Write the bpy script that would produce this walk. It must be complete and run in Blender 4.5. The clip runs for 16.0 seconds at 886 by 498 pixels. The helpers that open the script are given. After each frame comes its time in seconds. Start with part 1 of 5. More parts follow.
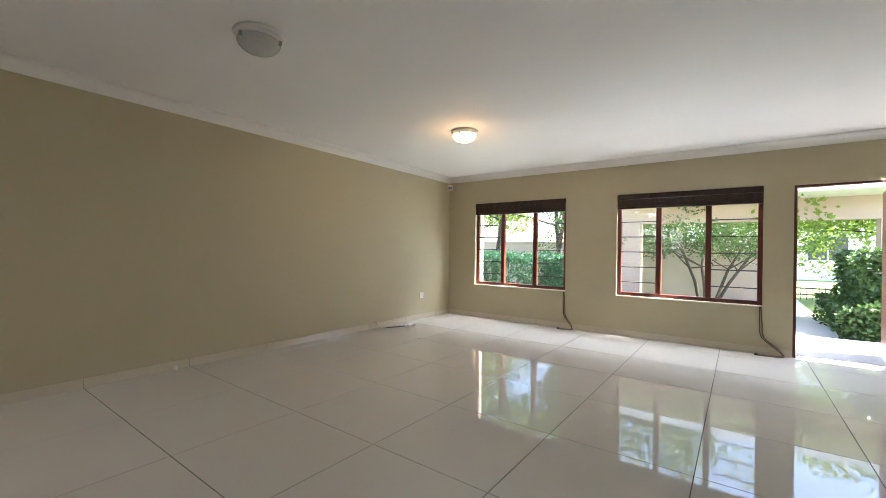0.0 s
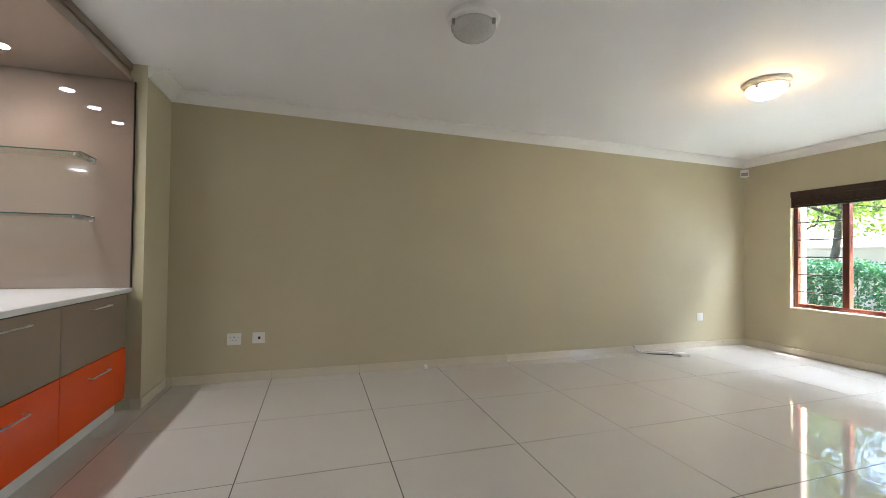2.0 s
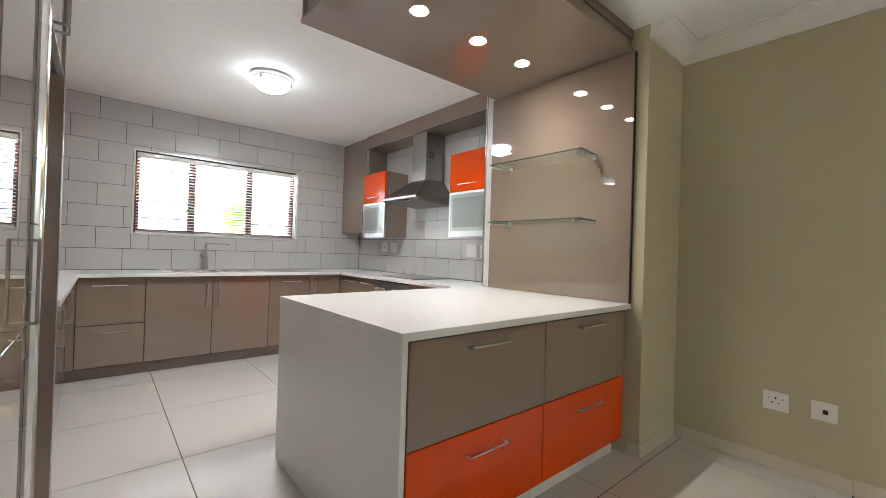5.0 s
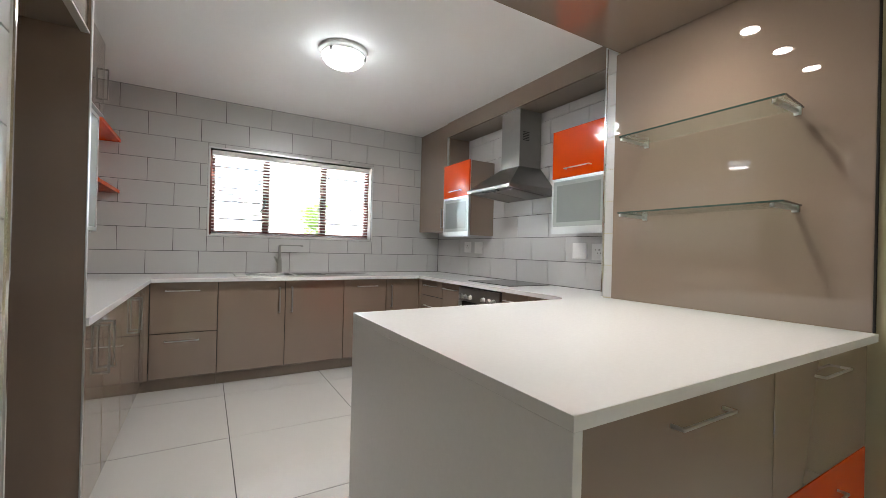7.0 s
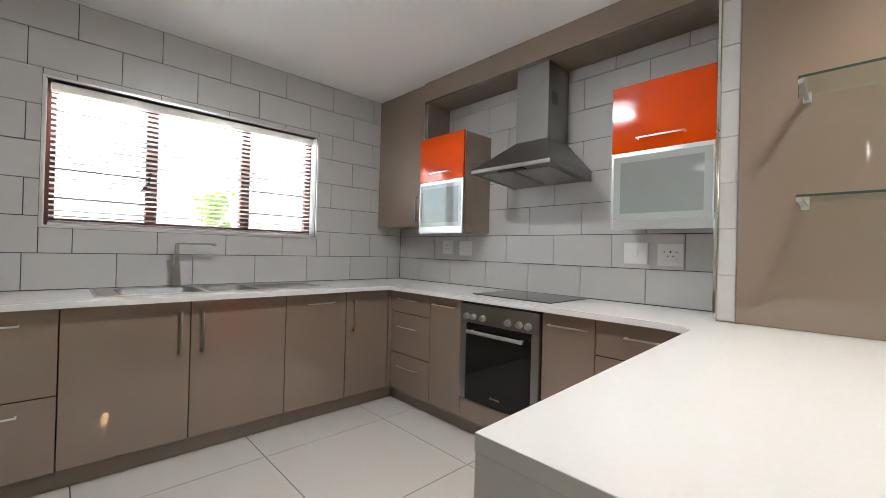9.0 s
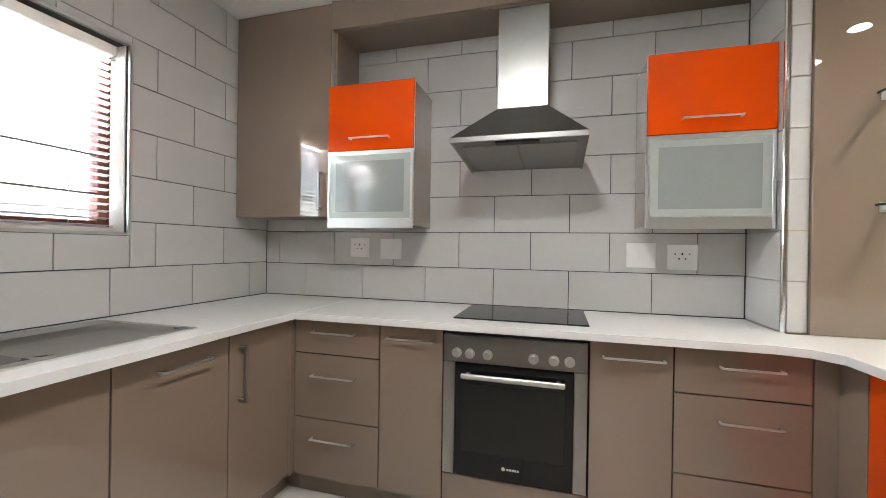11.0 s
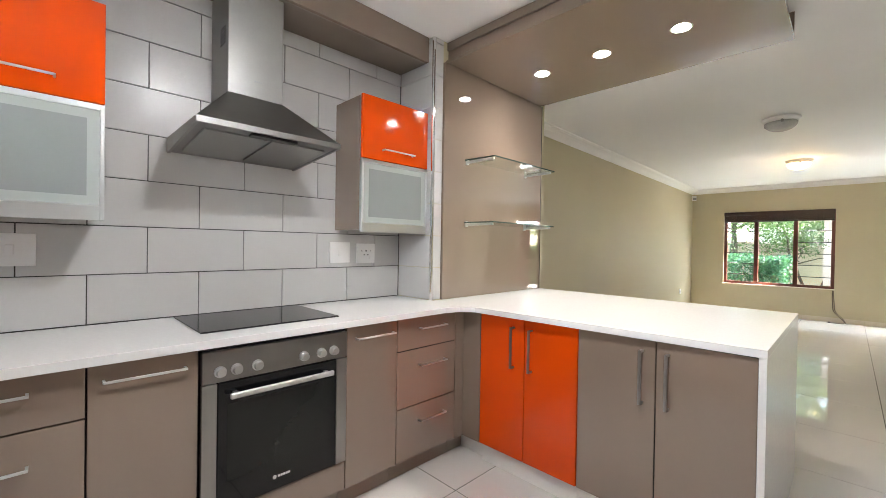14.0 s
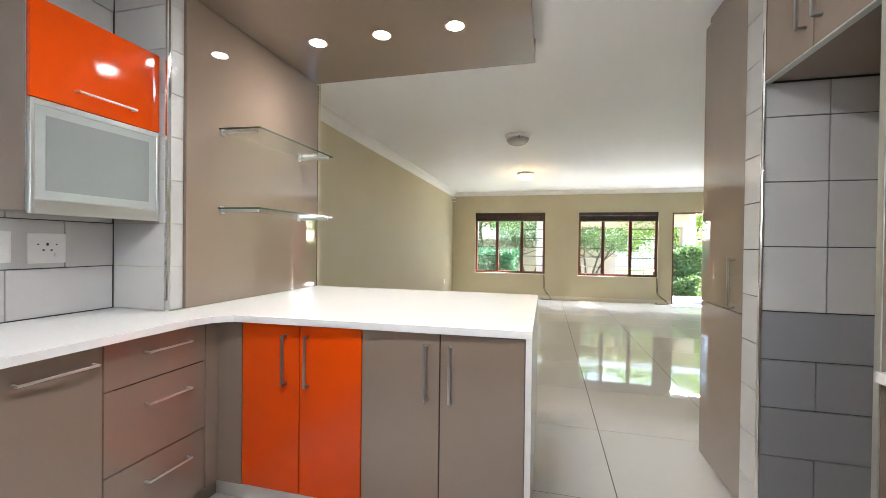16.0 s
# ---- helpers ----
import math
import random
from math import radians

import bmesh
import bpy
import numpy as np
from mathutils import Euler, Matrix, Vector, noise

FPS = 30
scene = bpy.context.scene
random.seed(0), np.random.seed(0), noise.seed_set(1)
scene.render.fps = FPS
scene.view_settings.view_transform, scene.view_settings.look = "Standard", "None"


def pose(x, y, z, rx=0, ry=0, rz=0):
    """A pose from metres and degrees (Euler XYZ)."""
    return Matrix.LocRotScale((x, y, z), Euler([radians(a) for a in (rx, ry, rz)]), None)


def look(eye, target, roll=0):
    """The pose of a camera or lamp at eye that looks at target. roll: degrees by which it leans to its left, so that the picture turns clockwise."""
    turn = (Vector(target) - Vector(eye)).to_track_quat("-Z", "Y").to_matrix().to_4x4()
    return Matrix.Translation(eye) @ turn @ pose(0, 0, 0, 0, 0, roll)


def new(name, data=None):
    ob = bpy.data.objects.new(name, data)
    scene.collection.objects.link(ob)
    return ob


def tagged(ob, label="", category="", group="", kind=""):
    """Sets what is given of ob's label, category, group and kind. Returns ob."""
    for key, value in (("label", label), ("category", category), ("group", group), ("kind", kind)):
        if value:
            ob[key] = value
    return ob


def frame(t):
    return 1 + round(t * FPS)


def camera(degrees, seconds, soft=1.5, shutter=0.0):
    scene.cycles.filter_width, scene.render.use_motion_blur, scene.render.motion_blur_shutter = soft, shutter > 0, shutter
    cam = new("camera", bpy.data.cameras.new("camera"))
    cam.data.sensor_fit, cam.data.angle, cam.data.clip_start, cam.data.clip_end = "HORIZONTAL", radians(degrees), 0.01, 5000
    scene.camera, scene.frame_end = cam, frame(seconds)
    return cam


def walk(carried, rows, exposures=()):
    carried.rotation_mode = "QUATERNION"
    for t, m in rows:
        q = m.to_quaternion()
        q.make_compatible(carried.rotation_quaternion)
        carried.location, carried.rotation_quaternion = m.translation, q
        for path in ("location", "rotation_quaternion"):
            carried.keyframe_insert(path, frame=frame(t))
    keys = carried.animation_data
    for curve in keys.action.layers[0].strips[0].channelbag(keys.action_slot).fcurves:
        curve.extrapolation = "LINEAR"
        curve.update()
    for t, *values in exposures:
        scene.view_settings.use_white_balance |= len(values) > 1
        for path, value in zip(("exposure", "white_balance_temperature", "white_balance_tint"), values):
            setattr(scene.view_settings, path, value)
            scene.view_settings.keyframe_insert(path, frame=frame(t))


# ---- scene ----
cam = camera(95.4, 16.0, soft=0.8)
PATH = [
    (0, (4.373, 0.745, 1.194), (3.188, 2.356, 1.194), 0.8),
    (0.5, (4.303, 0.916, 1.171), (3.014, 2.446, 1.179), 0.9),
    (1, (4.202, 1.088, 1.128), (2.727, 2.438, 1.149), 1.1),
    (1.5, (4.136, 1.158, 1.146), (2.428, 2.197, 1.174), 1.0),
    (2, (4.06, 1.261, 1.167), (2.152, 1.859, 1.198), 0.7),
    (2.5, (3.904, 1.272, 1.175), (1.908, 1.405, 1.212), 1.3),
    (3, (3.703, 1.238, 1.178), (1.727, 0.931, 1.204), 1.4),
    (3.5, (3.512, 1.227, 1.167), (1.644, 0.512, 1.189), 1.5),
    (4, (3.31, 1.222, 1.186), (1.614, 0.163, 1.201), 1.8),
    (4.5, (3.124, 1.158, 1.18), (1.639, -0.181, 1.19), 1.8),
    (5, (2.963, 1.075, 1.176), (1.669, -0.45, 1.19), 1.8),
    (7.5, (2.735, 0.176, 1.178), (1.726, -1.55, 1.182), 1.4),
    (8, (2.73, -0.145, 1.173), (1.63, -1.815, 1.183), 1.3),
    (8.5, (2.698, -0.475, 1.168), (1.466, -2.051, 1.179), 1.6),
    (9, (2.662, -0.817, 1.177), (1.278, -2.261, 1.189), 1.5),
    (11.5, (2.412, -2.433, 1.223), (0.427, -2.677, 1.213), 0.9),
    (12, (2.373, -2.689, 1.209), (0.375, -2.595, 1.198), 1.0),
    (12.5, (2.287, -2.906, 1.215), (0.347, -2.42, 1.194), 1.1),
    (13, (2.281, -3.009, 1.249), (0.46, -2.182, 1.213), 1.1),
    (13.5, (2.335, -3.033, 1.258), (0.69, -1.896, 1.237), 1.0),
    (14, (2.383, -3.021, 1.249), (0.964, -1.612, 1.231), 0.9),
    (14.5, (2.431, -2.995, 1.234), (1.251, -1.38, 1.223), 0.6),
    (15, (2.454, -2.976, 1.229), (1.507, -1.214, 1.214), 0.6),
    (15.5, (2.397, -2.905, 1.222), (1.669, -1.042, 1.206), 0.5),
    (16, (2.235, -2.783, 1.224), (1.74, -0.845, 1.204), 0.7),
]
walk(cam, [(t, look(eye, target, roll)) for t, eye, target, roll in PATH], [
    (0.0, 3.2, 6500, 16), (1.5, 3.45, 6350, 15), (3.0, 3.95, 6000, 11), (4.0, 3.72, 6550, 11), (5.0, 3.72, 6600, 11), (7.5, 3.4, 6620, 11),
    (9.0, 3.45, 6640, 11), (12.5, 3.88, 7000, 12), (13.5, 3.92, 6750, 12), (14.5, 3.88, 6600, 13), (15.0, 3.92, 6580, 13), (16.0, 3.88, 6500, 12)])

# ---- light ----
CEIL = 2.565          # ceiling height
NORTH = 6.88          # living-room window wall, inner face
HOB = 0.20            # hob wall, inner face
SINK = -4.00          # kitchen window wall, inner face
EAST_K = 3.72         # kitchen east wall, inner face
EAST_L = 6.45         # living-room east wall, inner face
SOUTH_L = 0.30        # living-room wall beside the kitchen, inner face


def ceil_at(y):
    """Ceiling height: flat over the kitchen, falling slightly towards the living-room windows."""
    return CEIL - 0.0095 * max(y, 0.0)



world = bpy.data.worlds.new("sky")
scene.world = world
world.use_nodes = True
wn = world.node_tree.nodes
sky = wn.new("ShaderNodeTexSky")
sky.sky_type = "NISHITA"
sky.sun_disc = False
sky.sun_elevation = radians(58)
sky.sun_rotation = radians(75)
wn["Background"].inputs["Strength"].default_value = 0.15
world.node_tree.links.new(sky.outputs[0], wn["Background"].inputs["Color"])


def lamp(name, kind, m, energy, color=(1, 1, 1), **more):
    data = bpy.data.lights.new(name, kind)
    data.energy, data.color = energy, color
    if "size" in more:
        data.shape, data.size, data.size_y = "RECTANGLE", more["size"], more["size_y"]
    if "radius" in more:
        data.shadow_soft_size = more["radius"]
    if "cone" in more:
        data.spot_size, data.spot_blend = radians(more["cone"]), 1.0
    if "angle" in more:
        data.angle = radians(more["angle"])
    ob = new(name, data)
    ob.matrix_world = m
    return ob


lamp("sun", "SUN", look((9, 2.5, 14), (0, 0, 0)), 5.0, (1.0, 0.95, 0.86), angle=0.6)
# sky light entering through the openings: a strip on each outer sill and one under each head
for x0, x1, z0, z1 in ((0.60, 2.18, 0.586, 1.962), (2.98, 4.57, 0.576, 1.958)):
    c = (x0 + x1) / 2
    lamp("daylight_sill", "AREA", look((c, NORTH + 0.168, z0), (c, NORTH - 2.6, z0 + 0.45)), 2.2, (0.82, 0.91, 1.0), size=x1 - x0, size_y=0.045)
    lamp("daylight_head", "AREA", look((c, NORTH + 0.17, z1), (c, NORTH - 1.3, z1 - 0.9)), 7.0, (0.82, 0.91, 1.0), size=x1 - x0, size_y=0.05)
lamp("daylight_door", "AREA", look((5.28, NORTH + 0.17, 1.978), (4.2, NORTH - 1.9, 0.7)), 5.0, (0.85, 0.93, 1.0), size=0.70, size_y=0.08)
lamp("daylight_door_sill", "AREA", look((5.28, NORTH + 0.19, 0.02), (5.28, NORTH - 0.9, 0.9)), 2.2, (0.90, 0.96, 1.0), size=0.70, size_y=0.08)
lamp("daylight_kitchen", "AREA", look((1.91, SINK - 0.195, 2.078), (1.91, SINK + 1.0, 1.2)), 7.2, (0.93, 0.97, 1.0), size=1.5, size_y=0.08)
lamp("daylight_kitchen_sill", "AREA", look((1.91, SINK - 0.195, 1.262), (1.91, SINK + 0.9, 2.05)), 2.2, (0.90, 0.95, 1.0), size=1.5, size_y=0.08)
# the lamps of the place
lamp("ceiling_lamp_kitchen", "AREA", look((1.935, -2.37, CEIL - 0.125), (1.935, -2.37, 0)), 2.1, (0.95, 0.97, 1.0), size=0.22, size_y=0.22)
lamp("ceiling_lamp_living", "POINT", pose(1.865, 4.53, ceil_at(4.53) - 0.20), 0.5, (1.0, 0.62, 0.27), radius=0.07)
for dx in (0.895, 1.305, 1.735):
    lamp("downlight_lamp", "SPOT", look((dx, -0.62, 2.415), (dx, -0.62, 0)), 2.3, (1.0, 0.95, 0.89), radius=0.008, cone=125)

# ---- materials ----


def material(name, color, rough=0.5, metal=0.0, vary=0.08, scale=6.0, bump=0.0, bump_scale=120.0, coat=0.0, island=0.0, stain=0.0, spec=0.5):
    """A painted or solid surface: two scales of colour variation, fine relief, optional per-object variation."""
    m = bpy.data.materials.new(name)
    m.use_nodes = True
    nt = m.node_tree
    n, l = nt.nodes, nt.links
    b = n["Principled BSDF"]
    b.inputs["Metallic"].default_value = metal
    b.inputs["Specular IOR Level"].default_value = spec
    b.inputs["Coat Weight"].default_value = coat
    b.inputs["Coat Roughness"].default_value = 0.015
    geo = n.new("ShaderNodeNewGeometry")
    big = n.new("ShaderNodeTexNoise")
    big.inputs["Scale"].default_value = scale
    big.inputs["Detail"].default_value = 5
    fine = n.new("ShaderNodeTexNoise")
    fine.inputs["Scale"].default_value = bump_scale
    fine.inputs["Detail"].default_value = 3
    l.new(geo.outputs["Position"], big.inputs["Vector"])
    l.new(geo.outputs["Position"], fine.inputs["Vector"])
    add = n.new("ShaderNodeMath")
    add.operation = "MULTIPLY_ADD"
    l.new(fine.outputs["Fac"], add.inputs[0])
    add.inputs[1].default_value = 0.35
    l.new(big.outputs["Fac"], add.inputs[2])
    fac = add.outputs[0]
    if island:
        info = n.new("ShaderNodeObjectInfo")
        more = n.new("ShaderNodeMath")
        more.operation = "MULTIPLY_ADD"
        l.new(info.outputs["Random"], more.inputs[0])
        more.inputs[1].default_value = island
        l.new(fac, more.inputs[2])
        fac = more.outputs[0]
    ramp = n.new("ShaderNodeMapRange")
    ramp.inputs["From Min"].default_value = 0.3
    ramp.inputs["From Max"].default_value = 1.05 + island
    ramp.inputs["To Min"].default_value = 1 - vary
    ramp.inputs["To Max"].default_value = 1 + vary
    l.new(fac, ramp.inputs["Value"])
    mul = n.new("ShaderNodeVectorMath")
    mul.operation = "MULTIPLY"
    mul.inputs[0].default_value = color
    l.new(ramp.outputs[0], mul.inputs[1])
    l.new(mul.outputs[0], b.inputs["Base Color"])
    rr = n.new("ShaderNodeMapRange")
    rr.inputs["To Min"].default_value = max(0.0, rough * (1 - 2 * vary) - 0.01)
    rr.inputs["To Max"].default_value = rough * (1 + 2 * vary) + 0.01
    l.new(big.outputs["Fac"], rr.inputs["Value"])
    l.new(rr.outputs[0], b.inputs["Roughness"])
    if bump:
        bp = n.new("ShaderNodeBump")
        bp.inputs["Strength"].default_value = bump
        bp.inputs["Distance"].default_value = 0.002
        l.new(fine.outputs["Fac"], bp.inputs["Height"])
        l.new(bp.outputs[0], b.inputs["Normal"])
    return m


def glowing(name, color, strength):
    m = material(name, color, 0.4)
    b = m.node_tree.nodes["Principled BSDF"]
    b.inputs["Emission Color"].default_value = (*color, 1)
    b.inputs["Emission Strength"].default_value = strength
    return m


def glass(name, color=(1, 1, 1), rough=0.0, ior=1.45):
    m = bpy.data.materials.new(name)
    m.use_nodes = True
    b = m.node_tree.nodes["Principled BSDF"]
    b.inputs["Base Color"].default_value = (*color, 1)
    b.inputs["Transmission Weight"].default_value = 1.0
    b.inputs["Roughness"].default_value = rough
    b.inputs["IOR"].default_value = ior
    return m


def sheet_glass(name, color):
    """A thin flat sheet: tinted, with a clear mirror sheen."""
    m = bpy.data.materials.new(name)
    m.use_nodes = True
    n, l = m.node_tree.nodes, m.node_tree.links
    n.remove(n["Principled BSDF"])
    clear = n.new("ShaderNodeBsdfTransparent")
    clear.inputs["Color"].default_value = (*color, 1)
    sheen = n.new("ShaderNodeBsdfGlossy")
    sheen.inputs["Roughness"].default_value = 0.02
    face = n.new("ShaderNodeLayerWeight")
    steep = n.new("ShaderNodeMath")
    steep.operation = "POWER"
    steep.inputs[1].default_value = 5.0
    edge = n.new("ShaderNodeMath")
    edge.operation = "MULTIPLY_ADD"
    edge.inputs[1].default_value, edge.inputs[2].default_value = 0.7, 0.04
    l.new(face.outputs["Facing"], steep.inputs[0])
    l.new(steep.outputs[0], edge.inputs[0])
    mix = n.new("ShaderNodeMixShader")
    l.new(edge.outputs[0], mix.inputs[0])
    l.new(clear.outputs[0], mix.inputs[1])
    l.new(sheen.outputs[0], mix.inputs[2])
    l.new(mix.outputs[0], n["Material Output"].inputs["Surface"])
    return m


def wood(name, dark, light, rough=0.4):
    m = bpy.data.materials.new(name)
    m.use_nodes = True
    n, l = m.node_tree.nodes, m.node_tree.links
    b = n["Principled BSDF"]
    tc = n.new("ShaderNodeTexCoord")
    mp = n.new("ShaderNodeMapping")
    mp.inputs["Scale"].default_value = (30, 30, 2.5)
    t = n.new("ShaderNodeTexNoise")
    t.inputs["Scale"].default_value = 1.4
    t.inputs["Detail"].default_value = 6
    r = n.new("ShaderNodeValToRGB")
    r.color_ramp.elements[0].color, r.color_ramp.elements[1].color = (*dark, 1), (*light, 1)
    r.color_ramp.elements[0].position, r.color_ramp.elements[1].position = 0.3, 0.7
    l.new(tc.outputs["Object"], mp.inputs["Vector"])
    l.new(mp.outputs[0], t.inputs["Vector"])
    l.new(t.outputs["Fac"], r.inputs["Fac"])
    l.new(r.outputs[0], b.inputs["Base Color"])
    b.inputs["Roughness"].default_value = rough
    return m


M_OLIVE = material("olive_wall_paint", (0.50, 0.445, 0.295), 0.55, vary=0.05, scale=1.3, bump=0.25, bump_scale=260)
M_CREAM = material("cream_reveal_paint", (0.72, 0.66, 0.54), 0.6, vary=0.04, bump=0.2, bump_scale=240)
M_WALLWHITE = material("white_reveal_paint", (0.78, 0.77, 0.74), 0.5, vary=0.03)
M_CEIL = material("ceiling_paint", (0.845, 0.84, 0.83), 0.7, vary=0.03, scale=1.1, bump=0.15, bump_scale=180)
M_CORNICE = material("cornice_plaster", (0.80, 0.79, 0.765), 0.55, vary=0.03, bump=0.1)
M_FLOOR = material("polished_porcelain", (0.62, 0.597, 0.555), 0.03, vary=0.035, scale=2.2, island=0.25, spec=0.62)
M_GROUT = material("dark_floor_grout", (0.05, 0.042, 0.035), 0.8, vary=0.2, scale=30)
M_SKIRT = material("skirting_tile", (0.64, 0.58, 0.47), 0.12, vary=0.04, scale=3, island=0.3)
M_TILE = material("grey_wall_tile", (0.53, 0.52, 0.505), 0.30, vary=0.05, scale=3.0, island=0.4, bump=0.05, bump_scale=90)
M_TILE_D = material("dark_grey_wall_tile", (0.25, 0.25, 0.265), 0.30, vary=0.06, scale=3.0, island=0.4)
M_TILE_G = material("grey_tile_grout", (0.05, 0.047, 0.044), 0.85, vary=0.2, scale=30)
M_TAUPE = material("taupe_gloss_board", (0.245, 0.183, 0.140), 0.004, vary=0.03, scale=2.0, spec=0.8, coat=0.6)
M_TAUPE_M = material("taupe_carcass_board", (0.20, 0.155, 0.12), 0.42, vary=0.05, scale=4.0)
M_ORANGE = material("orange_gloss_board", (0.72, 0.068, 0.003), 0.08, vary=0.03, scale=2.0, spec=0.4)
M_QUARTZ = material("white_quartz", (0.76, 0.755, 0.74), 0.20, vary=0.025, scale=70, bump_scale=400)
M_WHITE = material("white_plastic", (0.78, 0.77, 0.75), 0.35, vary=0.03)
M_PLINTH_T = material("taupe_plinth", (0.27, 0.22, 0.175), 0.45, vary=0.06)
M_PLINTH = material("pale_plinth", (0.76, 0.74, 0.70), 0.35, vary=0.05)
M_STEEL = material("brushed_steel", (0.34, 0.335, 0.32), 0.36, 1.0, vary=0.06, scale=14)
M_STEEL_D = material("brushed_steel_toned_down", (0.28, 0.275, 0.265), 0.34, 1.0, vary=0.06, scale=14)
M_CHROME = material("chrome_trim", (0.80, 0.80, 0.79), 0.10, 1.0, vary=0.03)
M_ALU = material("satin_aluminium", (0.66, 0.67, 0.66), 0.36, 1.0, vary=0.04)
M_BLACKGLASS = material("black_oven_glass", (0.006, 0.006, 0.007), 0.05, vary=0.02, spec=0.35)
M_BLACK = material("black_plastic", (0.015, 0.015, 0.015), 0.4, vary=0.05)
M_DARK = material("dark_gap_shade_and_trim", (0.02, 0.017, 0.015), 0.9)
M_GREY = material("grey_plastic", (0.30, 0.30, 0.30), 0.4)
M_FROST = material("frosted_door_glass", (0.42, 0.445, 0.43), 0.07, vary=0.02, scale=1.5)
M_ETCH = material("etched_glass_field", (0.275, 0.30, 0.29), 0.06, vary=0.03, spec=0.6)
# darker and rougher than the rim, to damp the daylight strip's glare in the bowls
M_BOWL = material("matt_sink_steel", (0.30, 0.30, 0.29), 0.55, 1.0, vary=0.06, scale=14)
M_GLASS = glass("window_glass", (0.98, 1.0, 0.99))
M_SHELF = sheet_glass("green_tinted_shelf_glass", (0.90, 0.955, 0.93))
M_SHELF_EDGE = material("green_polished_glass_edge", (0.035, 0.06, 0.05), 0.08, vary=0.05, scale=20)
M_MAHOG = wood("red_brown_timber", (0.075, 0.016, 0.010), (0.15, 0.036, 0.022))
M_BLIND = wood("dark_brown_blind", (0.022, 0.010, 0.008), (0.05, 0.022, 0.016), 0.35)
M_BAR = material("burglar_bar_paint", (0.03, 0.022, 0.02), 0.6)
M_SLAT = material("white_blind_slat", (0.80, 0.77, 0.75), 0.45)
_n = M_SLAT.node_tree
_tr = _n.nodes.new("ShaderNodeBsdfTranslucent")
_tr.inputs["Color"].default_value = (0.93, 0.90, 0.88, 1)
_mx = _n.nodes.new("ShaderNodeMixShader")
_mx.inputs[0].default_value = 0.3
_n.links.new(_n.nodes["Principled BSDF"].outputs[0], _mx.inputs[1])
_n.links.new(_tr.outputs[0], _mx.inputs[2])
_n.links.new(_mx.outputs[0], _n.nodes["Material Output"].inputs["Surface"])
M_CABLE = material("brown_cable", (0.12, 0.085, 0.06), 0.5)
M_LAMP_OFF = material("pressed_lamp_glass", (0.52, 0.52, 0.50), 0.25, vary=0.10, scale=60)
M_LAMP_WARM = glowing("lit_warm_lamp_glass", (1.0, 0.66, 0.28), 1.5)
M_LAMP_COOL = glowing("lit_cool_lamp_glass", (0.86, 0.95, 1.0), 2.1)
M_LED = glowing("lit_downlight", (1.0, 0.97, 0.92), 12.0)

# ---- building helpers ----
ORIGIN = {}


def bx(x0, x1, y0, y1, z0, z1, bevel=0.0, seg=1, bm=None):
    """A box between two corners, its edges rounded; added to bm when given."""
    b = bmesh.new()
    bmesh.ops.create_cube(b, size=1)
    for v in b.verts:
        v.co = Vector(((x0 + x1) / 2 + v.co.x * abs(x1 - x0), (y0 + y1) / 2 + v.co.y * abs(y1 - y0), (z0 + z1) / 2 + v.co.z * abs(z1 - z0)))
    if bevel:
        bmesh.ops.bevel(b, geom=b.edges[:], offset=bevel, segments=seg, affect="EDGES", profile=0.6)
    return join(bm, b) if bm else b


def join(bm, other):
    me = bpy.data.meshes.new("tmp")
    other.to_mesh(me)
    other.free()
    bm.from_mesh(me)
    bpy.data.meshes.remove(me)
    return bm


def tube(points, r, seg=8, bm=None):
    """A round bar through the points, with capped ends."""
    b = bmesh.new()
    pts = [Vector(p) for p in points]
    rings = []
    for i, p in enumerate(pts):
        d = (pts[min(i + 1, len(pts) - 1)] - pts[max(i - 1, 0)]).normalized()
        a = d.orthogonal().normalized() if not rings else (last - d * last.dot(d)).normalized()
        last = a
        c = d.cross(a)
        k = r[i] if isinstance(r, (list, tuple)) else r
        rings.append([b.verts.new(p + (a * math.cos(2 * math.pi * j / seg) + c * math.sin(2 * math.pi * j / seg)) * k) for j in range(seg)])
    for q, s in zip(rings, rings[1:]):
        for j in range(seg):
            b.faces.new((q[j], q[(j + 1) % seg], s[(j + 1) % seg], s[j]))
    b.faces.new(rings[0][::-1])
    b.faces.new(rings[-1])
    return join(bm, b) if bm else b


def lathe(profile, centre, seg=32, bm=None):
    """Turns a profile of (radius, z) round the upright axis through centre."""
    b = bmesh.new()
    rings = []
    for r, z in profile:
        rings.append([b.verts.new((centre[0] + r * math.cos(2 * math.pi * j / seg), centre[1] + r * math.sin(2 * math.pi * j / seg), centre[2] + z)) for j in range(seg)])
    for q, s in zip(rings, rings[1:]):
        for j in range(seg):
            b.faces.new((q[j], q[(j + 1) % seg], s[(j + 1) % seg], s[j]))
    b.faces.new(rings[0])
    b.faces.new(rings[-1][::-1])
    bmesh.ops.recalc_face_normals(b, faces=b.faces[:])
    return join(bm, b) if bm else b


